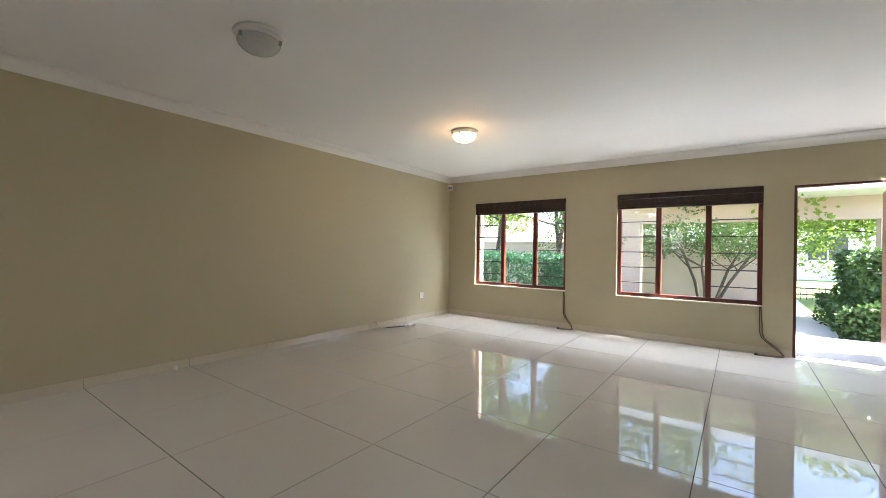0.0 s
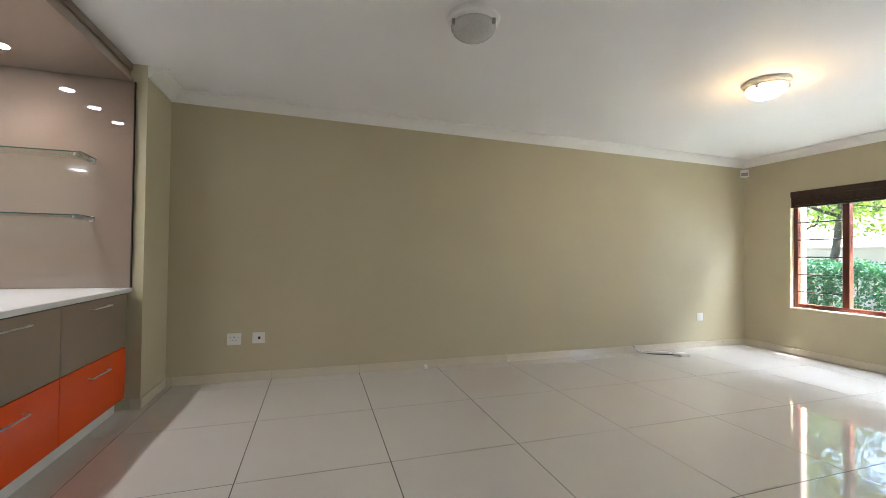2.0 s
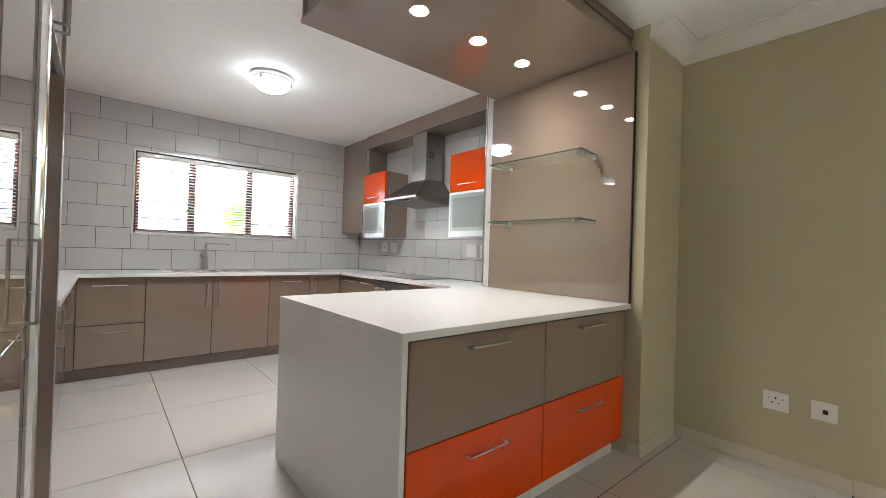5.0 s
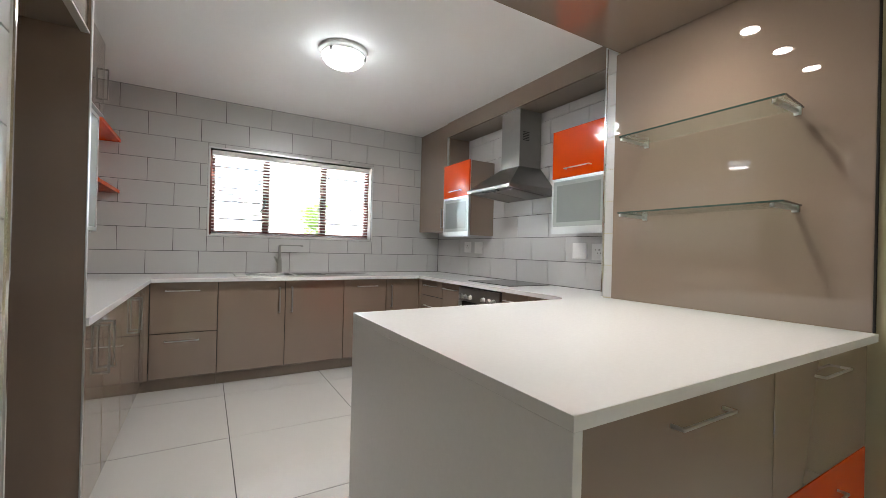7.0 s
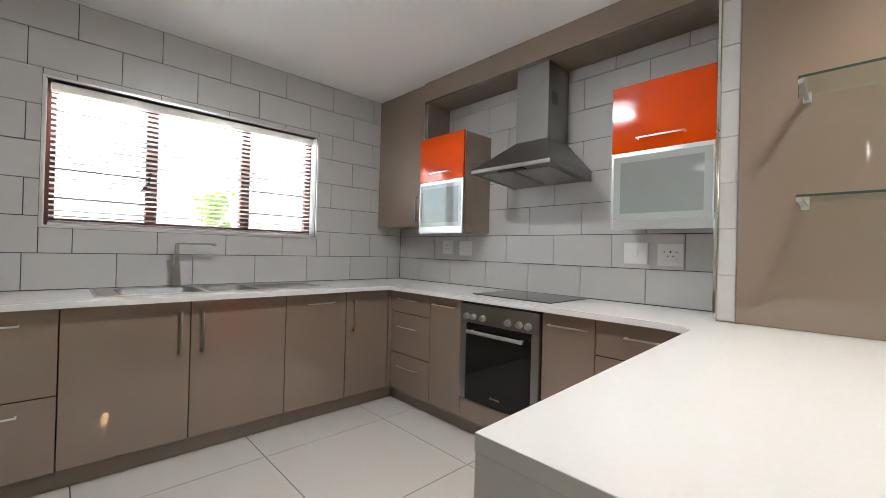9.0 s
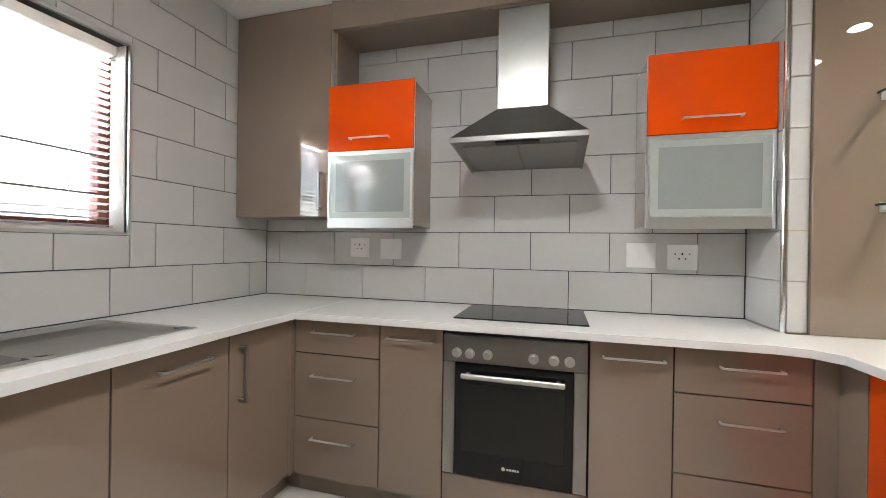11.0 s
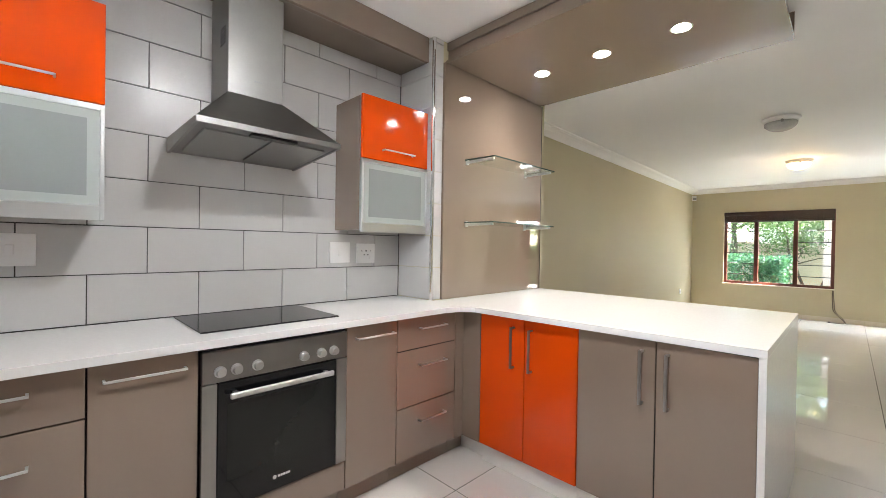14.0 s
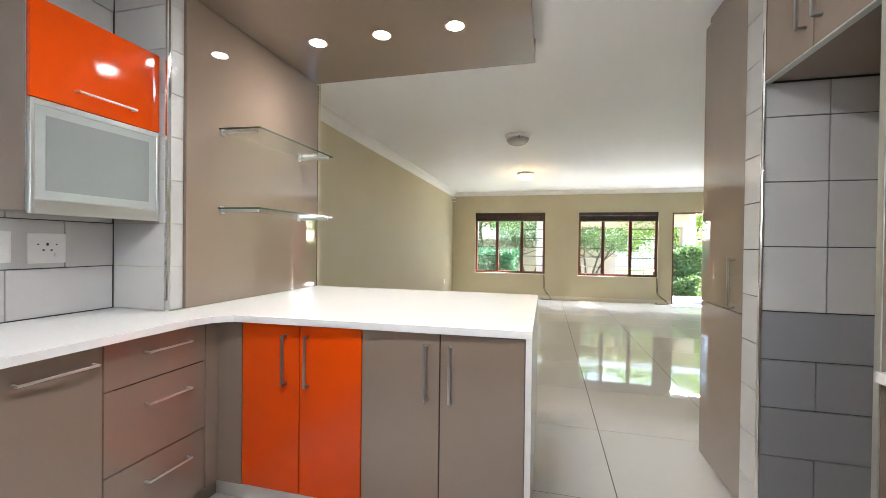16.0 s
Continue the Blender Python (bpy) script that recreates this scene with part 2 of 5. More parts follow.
def prism(outline, axis, a0, a1, bm=None):
    """Sweeps a closed outline straight along an axis: (y, z) along x, (x, z) along y, (x, y) along z."""
    b = bmesh.new()

    def at(p, a):
        return {"x": (a, p[0], p[1]), "y": (p[0], a, p[1]), "z": (p[0], p[1], a)}[axis]
    lo = [b.verts.new(at(p, a0)) for p in outline]
    hi = [b.verts.new(at(p, a1)) for p in outline]
    k = len(outline)
    for j in range(k):
        b.faces.new((lo[j], lo[(j + 1) % k], hi[(j + 1) % k], hi[j]))
    b.faces.new(lo[::-1])
    b.faces.new(hi)
    bmesh.ops.recalc_face_normals(b, faces=b.faces[:])
    return join(bm, b) if bm else b


def thing(name, at, label, category, group="", kind=""):
    ob = new(name)
    ob.location = at
    ob.empty_display_size = 0.1
    ORIGIN[ob.name] = Vector(at)
    return tagged(ob, label, category, group, kind)


def solid(name, bm, mat, label="", category="", group="", kind="", smooth=False):
    """A one-mesh thing."""
    me = bpy.data.meshes.new(name)
    bm.to_mesh(me)
    bm.free()
    me.materials.append(mat)
    if smooth:
        me.polygons.foreach_set("use_smooth", [True] * len(me.polygons))
    ob = new(name, me)
    ORIGIN[ob.name] = Vector((0, 0, 0))
    return tagged(ob, label, category, group, kind)


def part(name, bm, mat, parent, label="", smooth=False):
    o = ORIGIN[parent.name]
    bmesh.ops.translate(bm, verts=bm.verts[:], vec=-o)
    ob = solid(name, bm, mat, label, smooth=smooth)
    ob.parent = parent
    ORIGIN[ob.name] = o
    return ob


def structure(name, bm, mat, label, category):
    return solid(name, bm, mat, label, category, kind="structure")


# ---- structure ----
T = 0.22
SUB = -0.0015
W1 = (0.571, 2.21, 0.577, 2.008)      # x0, x1, z0, z1
W2 = (2.952, 4.60, 0.567, 2.004)
DOOR = (4.876, 5.70, 0.0, 1.985)
KW = (1.098, 2.727, 1.266, 2.100)


def wall_y(name, y0, y1, x0, x1, holes, mat, label):
    """A wall along x with rectangular openings cut through."""
    bm = bmesh.new()
    x = x0
    for hx0, hx1, hz0, hz1 in sorted(holes):
        bx(x, hx0, y0, y1, -0.1, CEIL + 0.1, bm=bm)
        if hz0 > 0:
            bx(hx0, hx1, y0, y1, -0.1, hz0, bm=bm)
        bx(hx0, hx1, y0, y1, hz1, CEIL + 0.1, bm=bm)
        x = hx1
    bx(x, x1, y0, y1, -0.1, CEIL + 0.1, bm=bm)
    return structure(name, bm, mat, label, "wall")


wall_y("wall_north", NORTH, NORTH + T, -T, EAST_L + T, [W1, W2, DOOR], M_OLIVE, "olive painted plaster wall with two windows and a door")
structure("wall_west", bx(-T, 0, -1.2, NORTH, -0.1, CEIL + 0.1), M_OLIVE, "long plain olive painted living room wall", "wall")
structure("wall_east", bx(EAST_L, EAST_L + T, SOUTH_L - T, NORTH, -0.1, CEIL + 0.1), M_OLIVE, "olive painted plaster wall closing the living room", "wall")
structure("wall_south", bx(EAST_K + 0.12, EAST_L, SOUTH_L - T, SOUTH_L, -0.1, CEIL + 0.1), M_OLIVE, "olive painted plaster wall beside the kitchen", "wall")
structure("wall_kitchen_east", bx(EAST_K, EAST_K + 0.12, SINK, SOUTH_L, -0.1, CEIL + 0.1), M_CREAM, "painted partition wall behind the kitchen cupboards", "wall")
structure("wall_hob", bx(HOB - T - 0.2, HOB - 0.008, SINK, -1.2, -0.1, CEIL + 0.1), M_TILE_G, "kitchen hob wall backing with dark grout", "wall")
wall_sink = wall_y("wall_sink", SINK - T, SINK - 0.008, HOB - T, EAST_K + 0.12, [KW], M_TILE_G, "kitchen window wall backing with dark grout")
# pier between kitchen and living room, behind the shelf panel
structure("wall_pier", bx(0.0, 0.52, -1.275, 0.03, -0.1, CEIL + 0.1), M_OLIVE, "olive painted pier between kitchen and living room", "wall")
structure("ceiling", prism([(SINK - T, CEIL), (0.0, CEIL), (NORTH + T, ceil_at(NORTH + T)), (NORTH + T, CEIL + 0.12), (SINK - T, CEIL + 0.12)], "x", -T, EAST_L + T), M_CEIL, "smooth white painted ceiling", "ceiling")

# cornice of the living room
CORN = [(0.0, 0.006), (0.0, -0.086), (0.012, -0.086), (0.016, -0.078), (0.03, -0.064), (0.055, -0.042), (0.085, -0.026), (0.105, -0.019), (0.11, -0.011), (0.13, -0.011), (0.13, 0.006)]


def cornice_along_y(name, x, sign, y0, y1, label):
    """A run that follows the fall of the ceiling."""
    bm = prism([(x + sign * p, CEIL + q) for p, q in CORN], "y", y0, y1)
    for v in bm.verts:
        v.co.z += ceil_at(v.co.y) - CEIL
    structure(name, bm, M_CORNICE, label, "cornice")


cornice_along_y("cornice_west", 0.0, 1, 0.03, NORTH - 0.0005, "white coved plaster cornice along the long wall")
structure("cornice_north", prism([(NORTH - x, ceil_at(NORTH) + z) for x, z in CORN], "x", 0.0, EAST_L), M_CORNICE, "white coved plaster cornice above the windows", "cornice")
cornice_along_y("cornice_east", EAST_L, -1, SOUTH_L, NORTH - 0.13, "white coved plaster cornice")
structure("cornice_pier", prism([(0.03 + x, CEIL + z) for x, z in CORN], "x", 0.0005, 0.5195), M_CORNICE, "white coved plaster cornice on the pier", "cornice")

floor = structure("floor", bx(-T, EAST_L + T, SINK - T, NORTH + T, -0.15, SUB), M_GROUT, "glossy cream porcelain floor tiles with dark joints", "floor")

# ---- windows and door ----


def window(name, hole, y, inward, parts_x, bars, label, sash_bars, bar_r=0.008):
    """A timber window in a wall opening. inward: +1 when the room lies towards +y. parts_x: the posts between its panes."""
    x0, x1, z0, z1 = hole
    ya, yb = y - 0.03, y + 0.03
    top = tagged(thing(name, ((x0 + x1) / 2, y, z0), label, "window"), kind="structure")
    f = 0.05
    bm = bx(x0, x0 + f, ya, yb, z0, z1, 0.004)
    bx(x1 - f, x1, ya, yb, z0, z1, 0.004, bm=bm)
    bx(x0 + f, x1 - f, ya, yb, z0, z0 + f, 0.004, bm=bm)
    bx(x0 + f, x1 - f, ya, yb, z1 - f, z1, 0.004, bm=bm)
    part("window_frame", bm, M_MAHOG, top, "red-brown timber frame")
    edges = [x0 + f]
    for px in parts_x:
        part("mullion", bx(px - 0.033, px + 0.033, ya - 0.006, yb + 0.006, z0 + f, z1 - f, 0.004), M_MAHOG, top)
        edges += [px - 0.033, px + 0.033]
    edges.append(x1 - f)
    for i in range(0, len(edges), 2):
        pane = part("pane", bx(edges[i], edges[i + 1], y - 0.003, y + 0.003, z0 + f, z1 - f), M_GLASS, top, "clear glass pane")
        pane.visible_shadow = False
        if bars and (i // 2) in sash_bars:
            for k in range(bars):
                z = z0 + f + (z1 - z0 - 2 * f) * (k + 0.7) / (bars + 0.3)
                part("burglar_bar", tube([(edges[i], y + 0.02 * inward, z), (edges[i + 1], y + 0.02 * inward, z)], bar_r, 6), M_BAR, top, "thin dark steel burglar bar")
    # casement stays
    for px in parts_x[-1:]:
        zs = z0 + 0.36 * (z1 - z0)
        part("window_stay", tube([(px + 0.01, y + 0.05 * inward, zs + 0.08), (px + 0.02, y + 0.055 * inward, zs), (px + 0.06, y + 0.06 * inward, zs - 0.05)], 0.007, 6), M_BLACK, top, "black window stay")
    return top


def rolled_blind(hole, slit):
    """A dark timber venetian blind drawn up into a stack under its head rail."""
    x0, x1, z0, z1 = hole
    y0, y1 = NORTH - 0.012, NORTH + 0.055
    b = thing("venetian_blind", ((x0 + x1) / 2, NORTH, z1 - 0.2), "dark brown timber venetian blind drawn up to the top", "blind", "living room blinds")
    part("head_rail", bx(x0 + 0.003, x1 - 0.003, y0, y1, z1 - 0.075, z1 - 0.004, 0.006), M_BLIND, b)
    z = z1 - 0.0752 - slit
    for k in range(15):
        dz = 0.0068
        part("slat", bx(x0 + 0.010 + 0.003 * (k % 2), x1 - 0.010 - 0.002 * (k % 3), y0 + 0.006 + 0.002 * (k % 2), y1 - 0.004, z - dz, z - 0.00005), M_BLIND, b)
        z -= dz
    part("bottom_rail", bx(x0 + 0.008, x1 - 0.008, y0 + 0.004, y1 - 0.004, z - 0.028, z - 0.001, 0.005), M_BLIND, b)
    return b


window("window_1", W1, NORTH + 0.085, -1, (1.095, 1.68), 6, "red-brown timber window with three panes and burglar bars", (0, 2))
window("window_2", W2, NORTH + 0.085, -1, (3.48, 4.05), 6, "red-brown timber window with three panes and burglar bars", (0, 2))
window("window_kitchen", KW, SINK - 0.140, 1, (1.627, 2.214), 4, "red-brown kitchen window with three bright panes", (0, 2), 0.005)
rolled_blind(W1, 0.0)
rolled_blind(W2, 0.003)
for hole in (W1, W2):
    x0, x1, z0, z1 = hole
    structure("sill", bx(x0 - 0.012, x1 + 0.006, NORTH - 0.012, NORTH + 0.05, z0 - 0.012, z0 + 0.002, 0.004), M_CREAM, "cream painted window sill", "sill")

# door frame and the outward-opened leaf
dx0, dx1, dz0, dz1 = DOOR
dtop = tagged(thing("door_1", (dx0, NORTH, 0), "dark red-brown timber front door standing open outwards", "door"), kind="structure")
part("door_frame", bx(dx0, dx0 + 0.03, NORTH + 0.01, NORTH + 0.12, 0, dz1, 0.004), M_MAHOG, dtop)
part("door_frame", bx(dx1 - 0.04, dx1, NORTH + 0.01, NORTH + 0.12, 0, dz1, 0.004), M_MAHOG, dtop)
part("door_frame", bx(dx0 + 0.03, dx1 - 0.04, NORTH + 0.01, NORTH + 0.12, dz1 - 0.03, dz1, 0.004), M_MAHOG, dtop)
HINGE = (dx1 + 0.01, NORTH + T + 0.004, 0)


def swung(bm):
    """Turns a piece of the leaf outwards about its hinge, a little past square."""
    bmesh.ops.rotate(bm, cent=HINGE, matrix=Matrix.Rotation(radians(-6), 3, "Z"), verts=bm.verts[:])
    return bm


hx, hy = HINGE[0], HINGE[1]
leaf = part("door_leaf", swung(bx(hx - 0.02, hx + 0.02, hy, hy + 0.74, 0.012, dz1 - 0.035, 0.004)), M_MAHOG, dtop)
for z0, z1 in ((0.15, 0.85), (1.0, 1.8)):
    part("door_panel", swung(bx(hx - 0.028, hx - 0.0205, hy + 0.11, hy + 0.63, z0, z1, 0.003)), M_MAHOG, leaf)
part("door_handle", swung(tube([(hx - 0.02, hy + 0.68, 0.98), (hx - 0.07, hy + 0.68, 0.98), (hx - 0.07, hy + 0.57, 0.98)], 0.009, 8)), M_STEEL, leaf, "steel lever handle")

# kitchen venetian blind, let down with its slats open
kx0, kx1, kz0, kz1 = KW
kb = thing("venetian_blind", ((kx0 + kx1) / 2, SINK - 0.07, kz0), "white venetian blind let down with open slats", "blind")
part("head_rail", bx(kx0 + 0.02, kx1 - 0.02, SINK - 0.098, SINK - 0.044, kz1 - 0.055, kz1 - 0.008, 0.005), M_SLAT, kb)
n_slat = 24
a = radians(6)
for k in range(n_slat):
    z = kz0 + 0.03 + (kz1 - 0.075 - kz0 - 0.03) * k / (n_slat - 1)
    bm = bmesh.new()
    prof = [(-0.024, -0.002), (-0.012, 0.001), (0.0, 0.002), (0.012, 0.001), (0.024, -0.002)]
    pts = [(SINK - 0.071 + p * math.cos(a), z + q + p * math.sin(a)) for p, q in prof]
    prism(pts + [(p, q - 0.0012) for p, q in reversed(pts)], "x", kx0 + 0.025, kx1 - 0.025, bm=bm)
    part("slat", bm, M_SLAT, kb)
part("bottom_rail", bx(kx0 + 0.022, kx1 - 0.022, SINK - 0.095, SINK - 0.048, kz0 + 0.004, kz0 + 0.022, 0.004), M_SLAT, kb)
for x in (kx0 + 0.2, (kx0 + kx1) / 2, kx1 - 0.2):
    part("ladder_cord", tube([(x, SINK - 0.046, kz0 + 0.02), (x, SINK - 0.046, kz1 - 0.05)], 0.0012, 4), M_SLAT, kb)
# metal corner trim round the kitchen window opening
bm = bx(kx0 - 0.012, kx0, SINK - 0.02, SINK + 0.004, kz0 - 0.012, kz1 + 0.012)
bx(kx1, kx1 + 0.012, SINK - 0.02, SINK + 0.004, kz0 - 0.012, kz1 + 0.012, bm=bm)
bx(kx0, kx1, SINK - 0.02, SINK + 0.004, kz0 - 0.012, kz0, bm=bm)
bx(kx0, kx1, SINK - 0.02, SINK + 0.004, kz1, kz1 + 0.012, bm=bm)
structure("trim_kitchen_window", bm, M_ALU, "aluminium tile trim round the kitchen window", "trim")
bm = bx(kx0, kx0 + 0.006, SINK - 0.105, SINK - 0.02, kz0, kz1)
bx(kx1 - 0.006, kx1, SINK - 0.105, SINK - 0.02, kz0, kz1, bm=bm)
bx(kx0, kx1, SINK - 0.105, SINK - 0.02, kz0 - 0.006, kz0 + 0.004, bm=bm)
structure("reveal_kitchen_window", bm, M_WALLWHITE, "white painted reveal of the kitchen window", "trim")

# ---- kitchen units ----


def obox(side, plane, u0, u1, d0, d1, z0, z1, bevel=0.0, seg=1, bm=None):
    """A box given along a front (u), out of it (d) and up (z)."""
    s = 1 if side[0] == "+" else -1
    e0, e1 = sorted((plane + s * d0, plane + s * d1))
    if side[1] == "x":
        return bx(e0, e1, u0, u1, z0, z1, bevel, seg, bm)
    return bx(u0, u1, e0, e1, z0, z1, bevel, seg, bm)


def opoint(side, plane, u, d, z):
    s = 1 if side[0] == "+" else -1
    return (plane + s * d, u, z) if side[1] == "x" else (u, plane + s * d, z)


def handle(side, plane, how, a, b, c, parent):
    """A flat steel bar on two square feet at its very ends: ('h', u0, u1, z) or ('v', u, z0, z1)."""
    if how == "h":
        w = 0.0038
        bm = obox(side, plane, a - 0.008, b + 0.008, 0.024, 0.031, c - w, c + w, 0.001)
        for u in (a - 0.008, b + 0.001):
            obox(side, plane, u, u + 0.007, -0.0005, 0.0242, c - w, c + w, bm=bm)
    else:
        w = 0.0062
        bm = obox(side, plane, a - w, a + w, 0.026, 0.034, b - 0.006, c + 0.006, 0.001)
        for z in (b - 0.006, c - 0.002):
            obox(side, plane, a - w, a + w, -0.0005, 0.0262, z, z + 0.008, bm=bm)
    # one metal in two tones: level bars paler for the light they catch
    return part("handle", bm, M_ALU if how == "h" else M_STEEL, parent, "slim brushed steel bar handle")


def base_unit(name, side, plane, u0, u1, depth, fronts, label, z0=0.10, z1=0.868, category="cabinet", carcass=None):
    """A floor cabinet: carcass, plinth and its fronts with handles."""
    unit = thing(name, opoint(side, plane, (u0 + u1) / 2, -depth / 2, 0), label, category, "kitchen base units")
    # near-black carcass by default: the shade in the door gaps is painted on
    part("body", obox(side, plane, u0 + 0.001, u1 - 0.001, -depth, -0.021, z0, z1), carcass or M_DARK, unit)
    part("plinth", obox(side, plane, u0 + 0.001, u1 - 0.001, -depth, -0.028 if side == "-y" else -0.06, 0.0, z0), M_PLINTH if side == "-y" or plane == -0.05 else M_PLINTH_T, unit, "plinth board")
    for fu0, fu1, fz0, fz1, mat, *hd in fronts:
        kind_name = "drawer_front" if hd and hd[0] == "h" else "door"
        f = part(kind_name, obox(side, plane, fu0 + 0.0025, fu1 - 0.0025, -0.020, 0.0, fz0 + 0.0025, fz1 - 0.0025, 0.0015), mat, unit, "glossy orange front" if mat is M_ORANGE else "")
        if hd:
            handle(side, plane, *hd, f)
    return unit


ZB, ZT = 0.105, 0.866
PX = 0.75
TA, OR = M_TAUPE, M_ORANGE
dz = (0.702, 0.39)
base_unit("drawer_unit", "+x", PX, -3.375, -2.925, 0.52, [
    (-3.375, -2.925, dz[0], ZT, TA, "h", -3.265, -3.055, 0.808),
    (-3.375, -2.925, dz[1], dz[0], TA, "h", -3.265, -3.055, 0.60),
    (-3.375, -2.925, ZB, dz[1], TA, "h", -3.265, -3.055, 0.298)], "taupe gloss drawer unit with three drawers", category="drawer unit")
base_unit("narrow_cabinet", "+x", PX, -2.925, -2.622, 0.52, [(-2.925, -2.622, ZB, ZT, TA, "h", -2.88, -2.67, 0.808)], "narrow taupe gloss pull-out unit beside the oven")
base_unit("narrow_cabinet", "+x", PX, -2.020, -1.720, 0.52, [(-2.020, -1.720, ZB, ZT, TA, "h", -1.965, -1.758, 0.803)], "narrow taupe gloss pull-out unit beside the oven")
base_unit("drawer_unit", "+x", PX, -1.720, -1.285, 0.52, [
    (-1.720, -1.285, 0.690, ZT, TA, "h", -1.565, -1.385, 0.80),
    (-1.720, -1.285, 0.387, 0.690, TA, "h", -1.565, -1.385, 0.60),
    (-1.720, -1.285, ZB, 0.387, TA, "h", -1.565, -1.385, 0.30)], "taupe gloss drawer unit beside the peninsula", category="drawer unit")
base_unit("oven_housing", "+x", PX, -2.622, -2.020, 0.52, [(-2.622, -2.020, ZB, 0.242, TA)], "taupe housing below the built-in oven", z1=0.245)
fill = thing("filler_panel", (0.80, -1.26, 0), "plain taupe filler panel in the cabinet corner", "panel")
part("panel", bx(0.728, 0.7515, -1.284, -1.197, 0.105, 0.866, 0.001), TA, fill)
part("panel", bx(0.752, 0.883, -1.2155, -1.197, 0.105, 0.866, 0.001), TA, fill)
part("plinth", bx(0.45, 0.69, -1.284, -1.157, 0.0, 0.103), M_PLINTH_T, fill)
part("plinth", bx(0.69, 0.884, -1.155, -1.12, 0.0, 0.103), M_PLINTH, fill)
fill = thing("filler_panel", (3.12, -3.38, 0), "plain taupe filler panel in the cabinet corner", "panel")
part("panel", bx(3.110, 3.160, -3.398, -3.372, 0.105, 0.866, 0.001), TA, fill)
part("plinth", bx(3.11, 3.24, -3.49, -3.451, 0.0, 0.103), M_PLINTH_T, fill)
part("plinth", bx(3.196, 3.24, -3.45, -3.371, 0.0, 0.103), M_PLINTH_T, fill)
fill = thing("filler_panel", (0.77, -3.38, 0), "plain taupe filler panel in the cabinet corner", "panel")
part("panel", bx(0.732, 0.775, -3.41, -3.378, 0.105, 0.866, 0.001), TA, fill)
part("plinth", bx(0.50, 0.69, -3.46, -3.3755, 0.0, 0.103), M_PLINTH_T, fill)
part("plinth", bx(0.69, 0.776, -3.48, -3.451, 0.0, 0.103), M_PLINTH_T, fill)

# sink run
SY = -3.39
base_unit("drawer_unit", "+y", SY, 2.645, 3.11, 0.60, [
    (2.645, 3.108, 0.462, ZT, TA, "h", 2.78, 3.0, 0.80),
    (2.645, 3.108, ZB, 0.462, TA, "h", 2.78, 3.0, 0.40)], "taupe gloss drawer unit with two deep drawers", category="drawer unit")
base_unit("sink_cabinet", "+y", SY, 1.583, 2.645, 0.60, [
    (2.115, 2.645, ZB, ZT, TA, "v", 2.165, 0.59, 0.805),
    (1.583, 2.115, ZB, ZT, TA, "v", 2.06, 0.59, 0.805)], "taupe gloss two-door cabinet below the sink")
base_unit("base_cabinet", "+y", SY, 1.145, 1.583, 0.60, [(1.145, 1.583, ZB, ZT, TA, "h", 1.25, 1.44, 0.80)], "taupe gloss single-door base cabinet")
base_unit("corner_cabinet", "+y", SY, 0.776, 1.145, 0.60, [(0.776, 1.145, ZB, ZT, TA, "v", 1.09, 0.59, 0.80)], "taupe gloss corner cabinet beside the drawers")
# east run
EX = 3.135
base_unit("base_cabinet", "-x", EX, -2.40, -1.465, 0.55, [(-2.40, -1.935, ZB, ZT, TA, "v", -1.99, 0.59, 0.80), (-1.935, -1.465, ZB, ZT, TA, "v", -1.88, 0.59, 0.80)], "taupe gloss two-door cabinet under the side counter")
base_unit("base_cabinet", "-x", EX, -3.37, -2.40, 0.55, [(-3.37, -2.885, ZB, ZT, TA, "v", -2.94, 0.59, 0.80), (-2.885, -2.40, ZB, ZT, TA, "v", -2.83, 0.59, 0.80)], "taupe gloss two-door cabinet under the side counter")

# peninsula
base_unit("peninsula_cabinet", "-y", -1.215, 0.885, 1.484, 0.56, [
    (0.885, 1.185, ZB, ZT, OR, "v", 1.117, 0.60, 0.81), (1.185, 1.484, ZB, ZT, OR, "v", 1.228, 0.60, 0.81)], "glossy orange two-door peninsula cabinet")
base_unit("peninsula_cabinet", "-y", -1.215, 1.484, 2.166, 0.56, [
    (1.484, 1.827, ZB, ZT, TA, "v", 1.773, 0.60, 0.815), (1.827, 2.166, ZB, ZT, TA, "v", 1.873, 0.60, 0.815)], "taupe gloss two-door peninsula cabinet")
for u0, u1 in ((0.570, 1.358), (1.358, 2.146)):
    c = (u0 + u1) / 2
    base_unit("drawer_unit", "+y", -0.05, u0, u1, 0.62, [
        (u0, u1, 0.476, 0.862, TA, "h", c - 0.105, c + 0.105, 0.81), (u0, u1, ZB, 0.476, OR, "h", c - 0.105, c + 0.105, 0.388)],
        "living-room side drawers, taupe above glossy orange", category="drawer unit")
ep = thing("end_panel", (2.18, -0.63, 0), "white quartz waterfall end panel of the peninsula", "panel")
part("slab", bx(2.166, 2.1895, -1.2275, -0.0285, 0.004, 0.8698, 0.001), M_QUARTZ, ep)
part("sealant", bx(2.168, 2.188, -1.224, -0.034, 0.0, 0.004), M_WHITE, ep, "thin white sealant line")

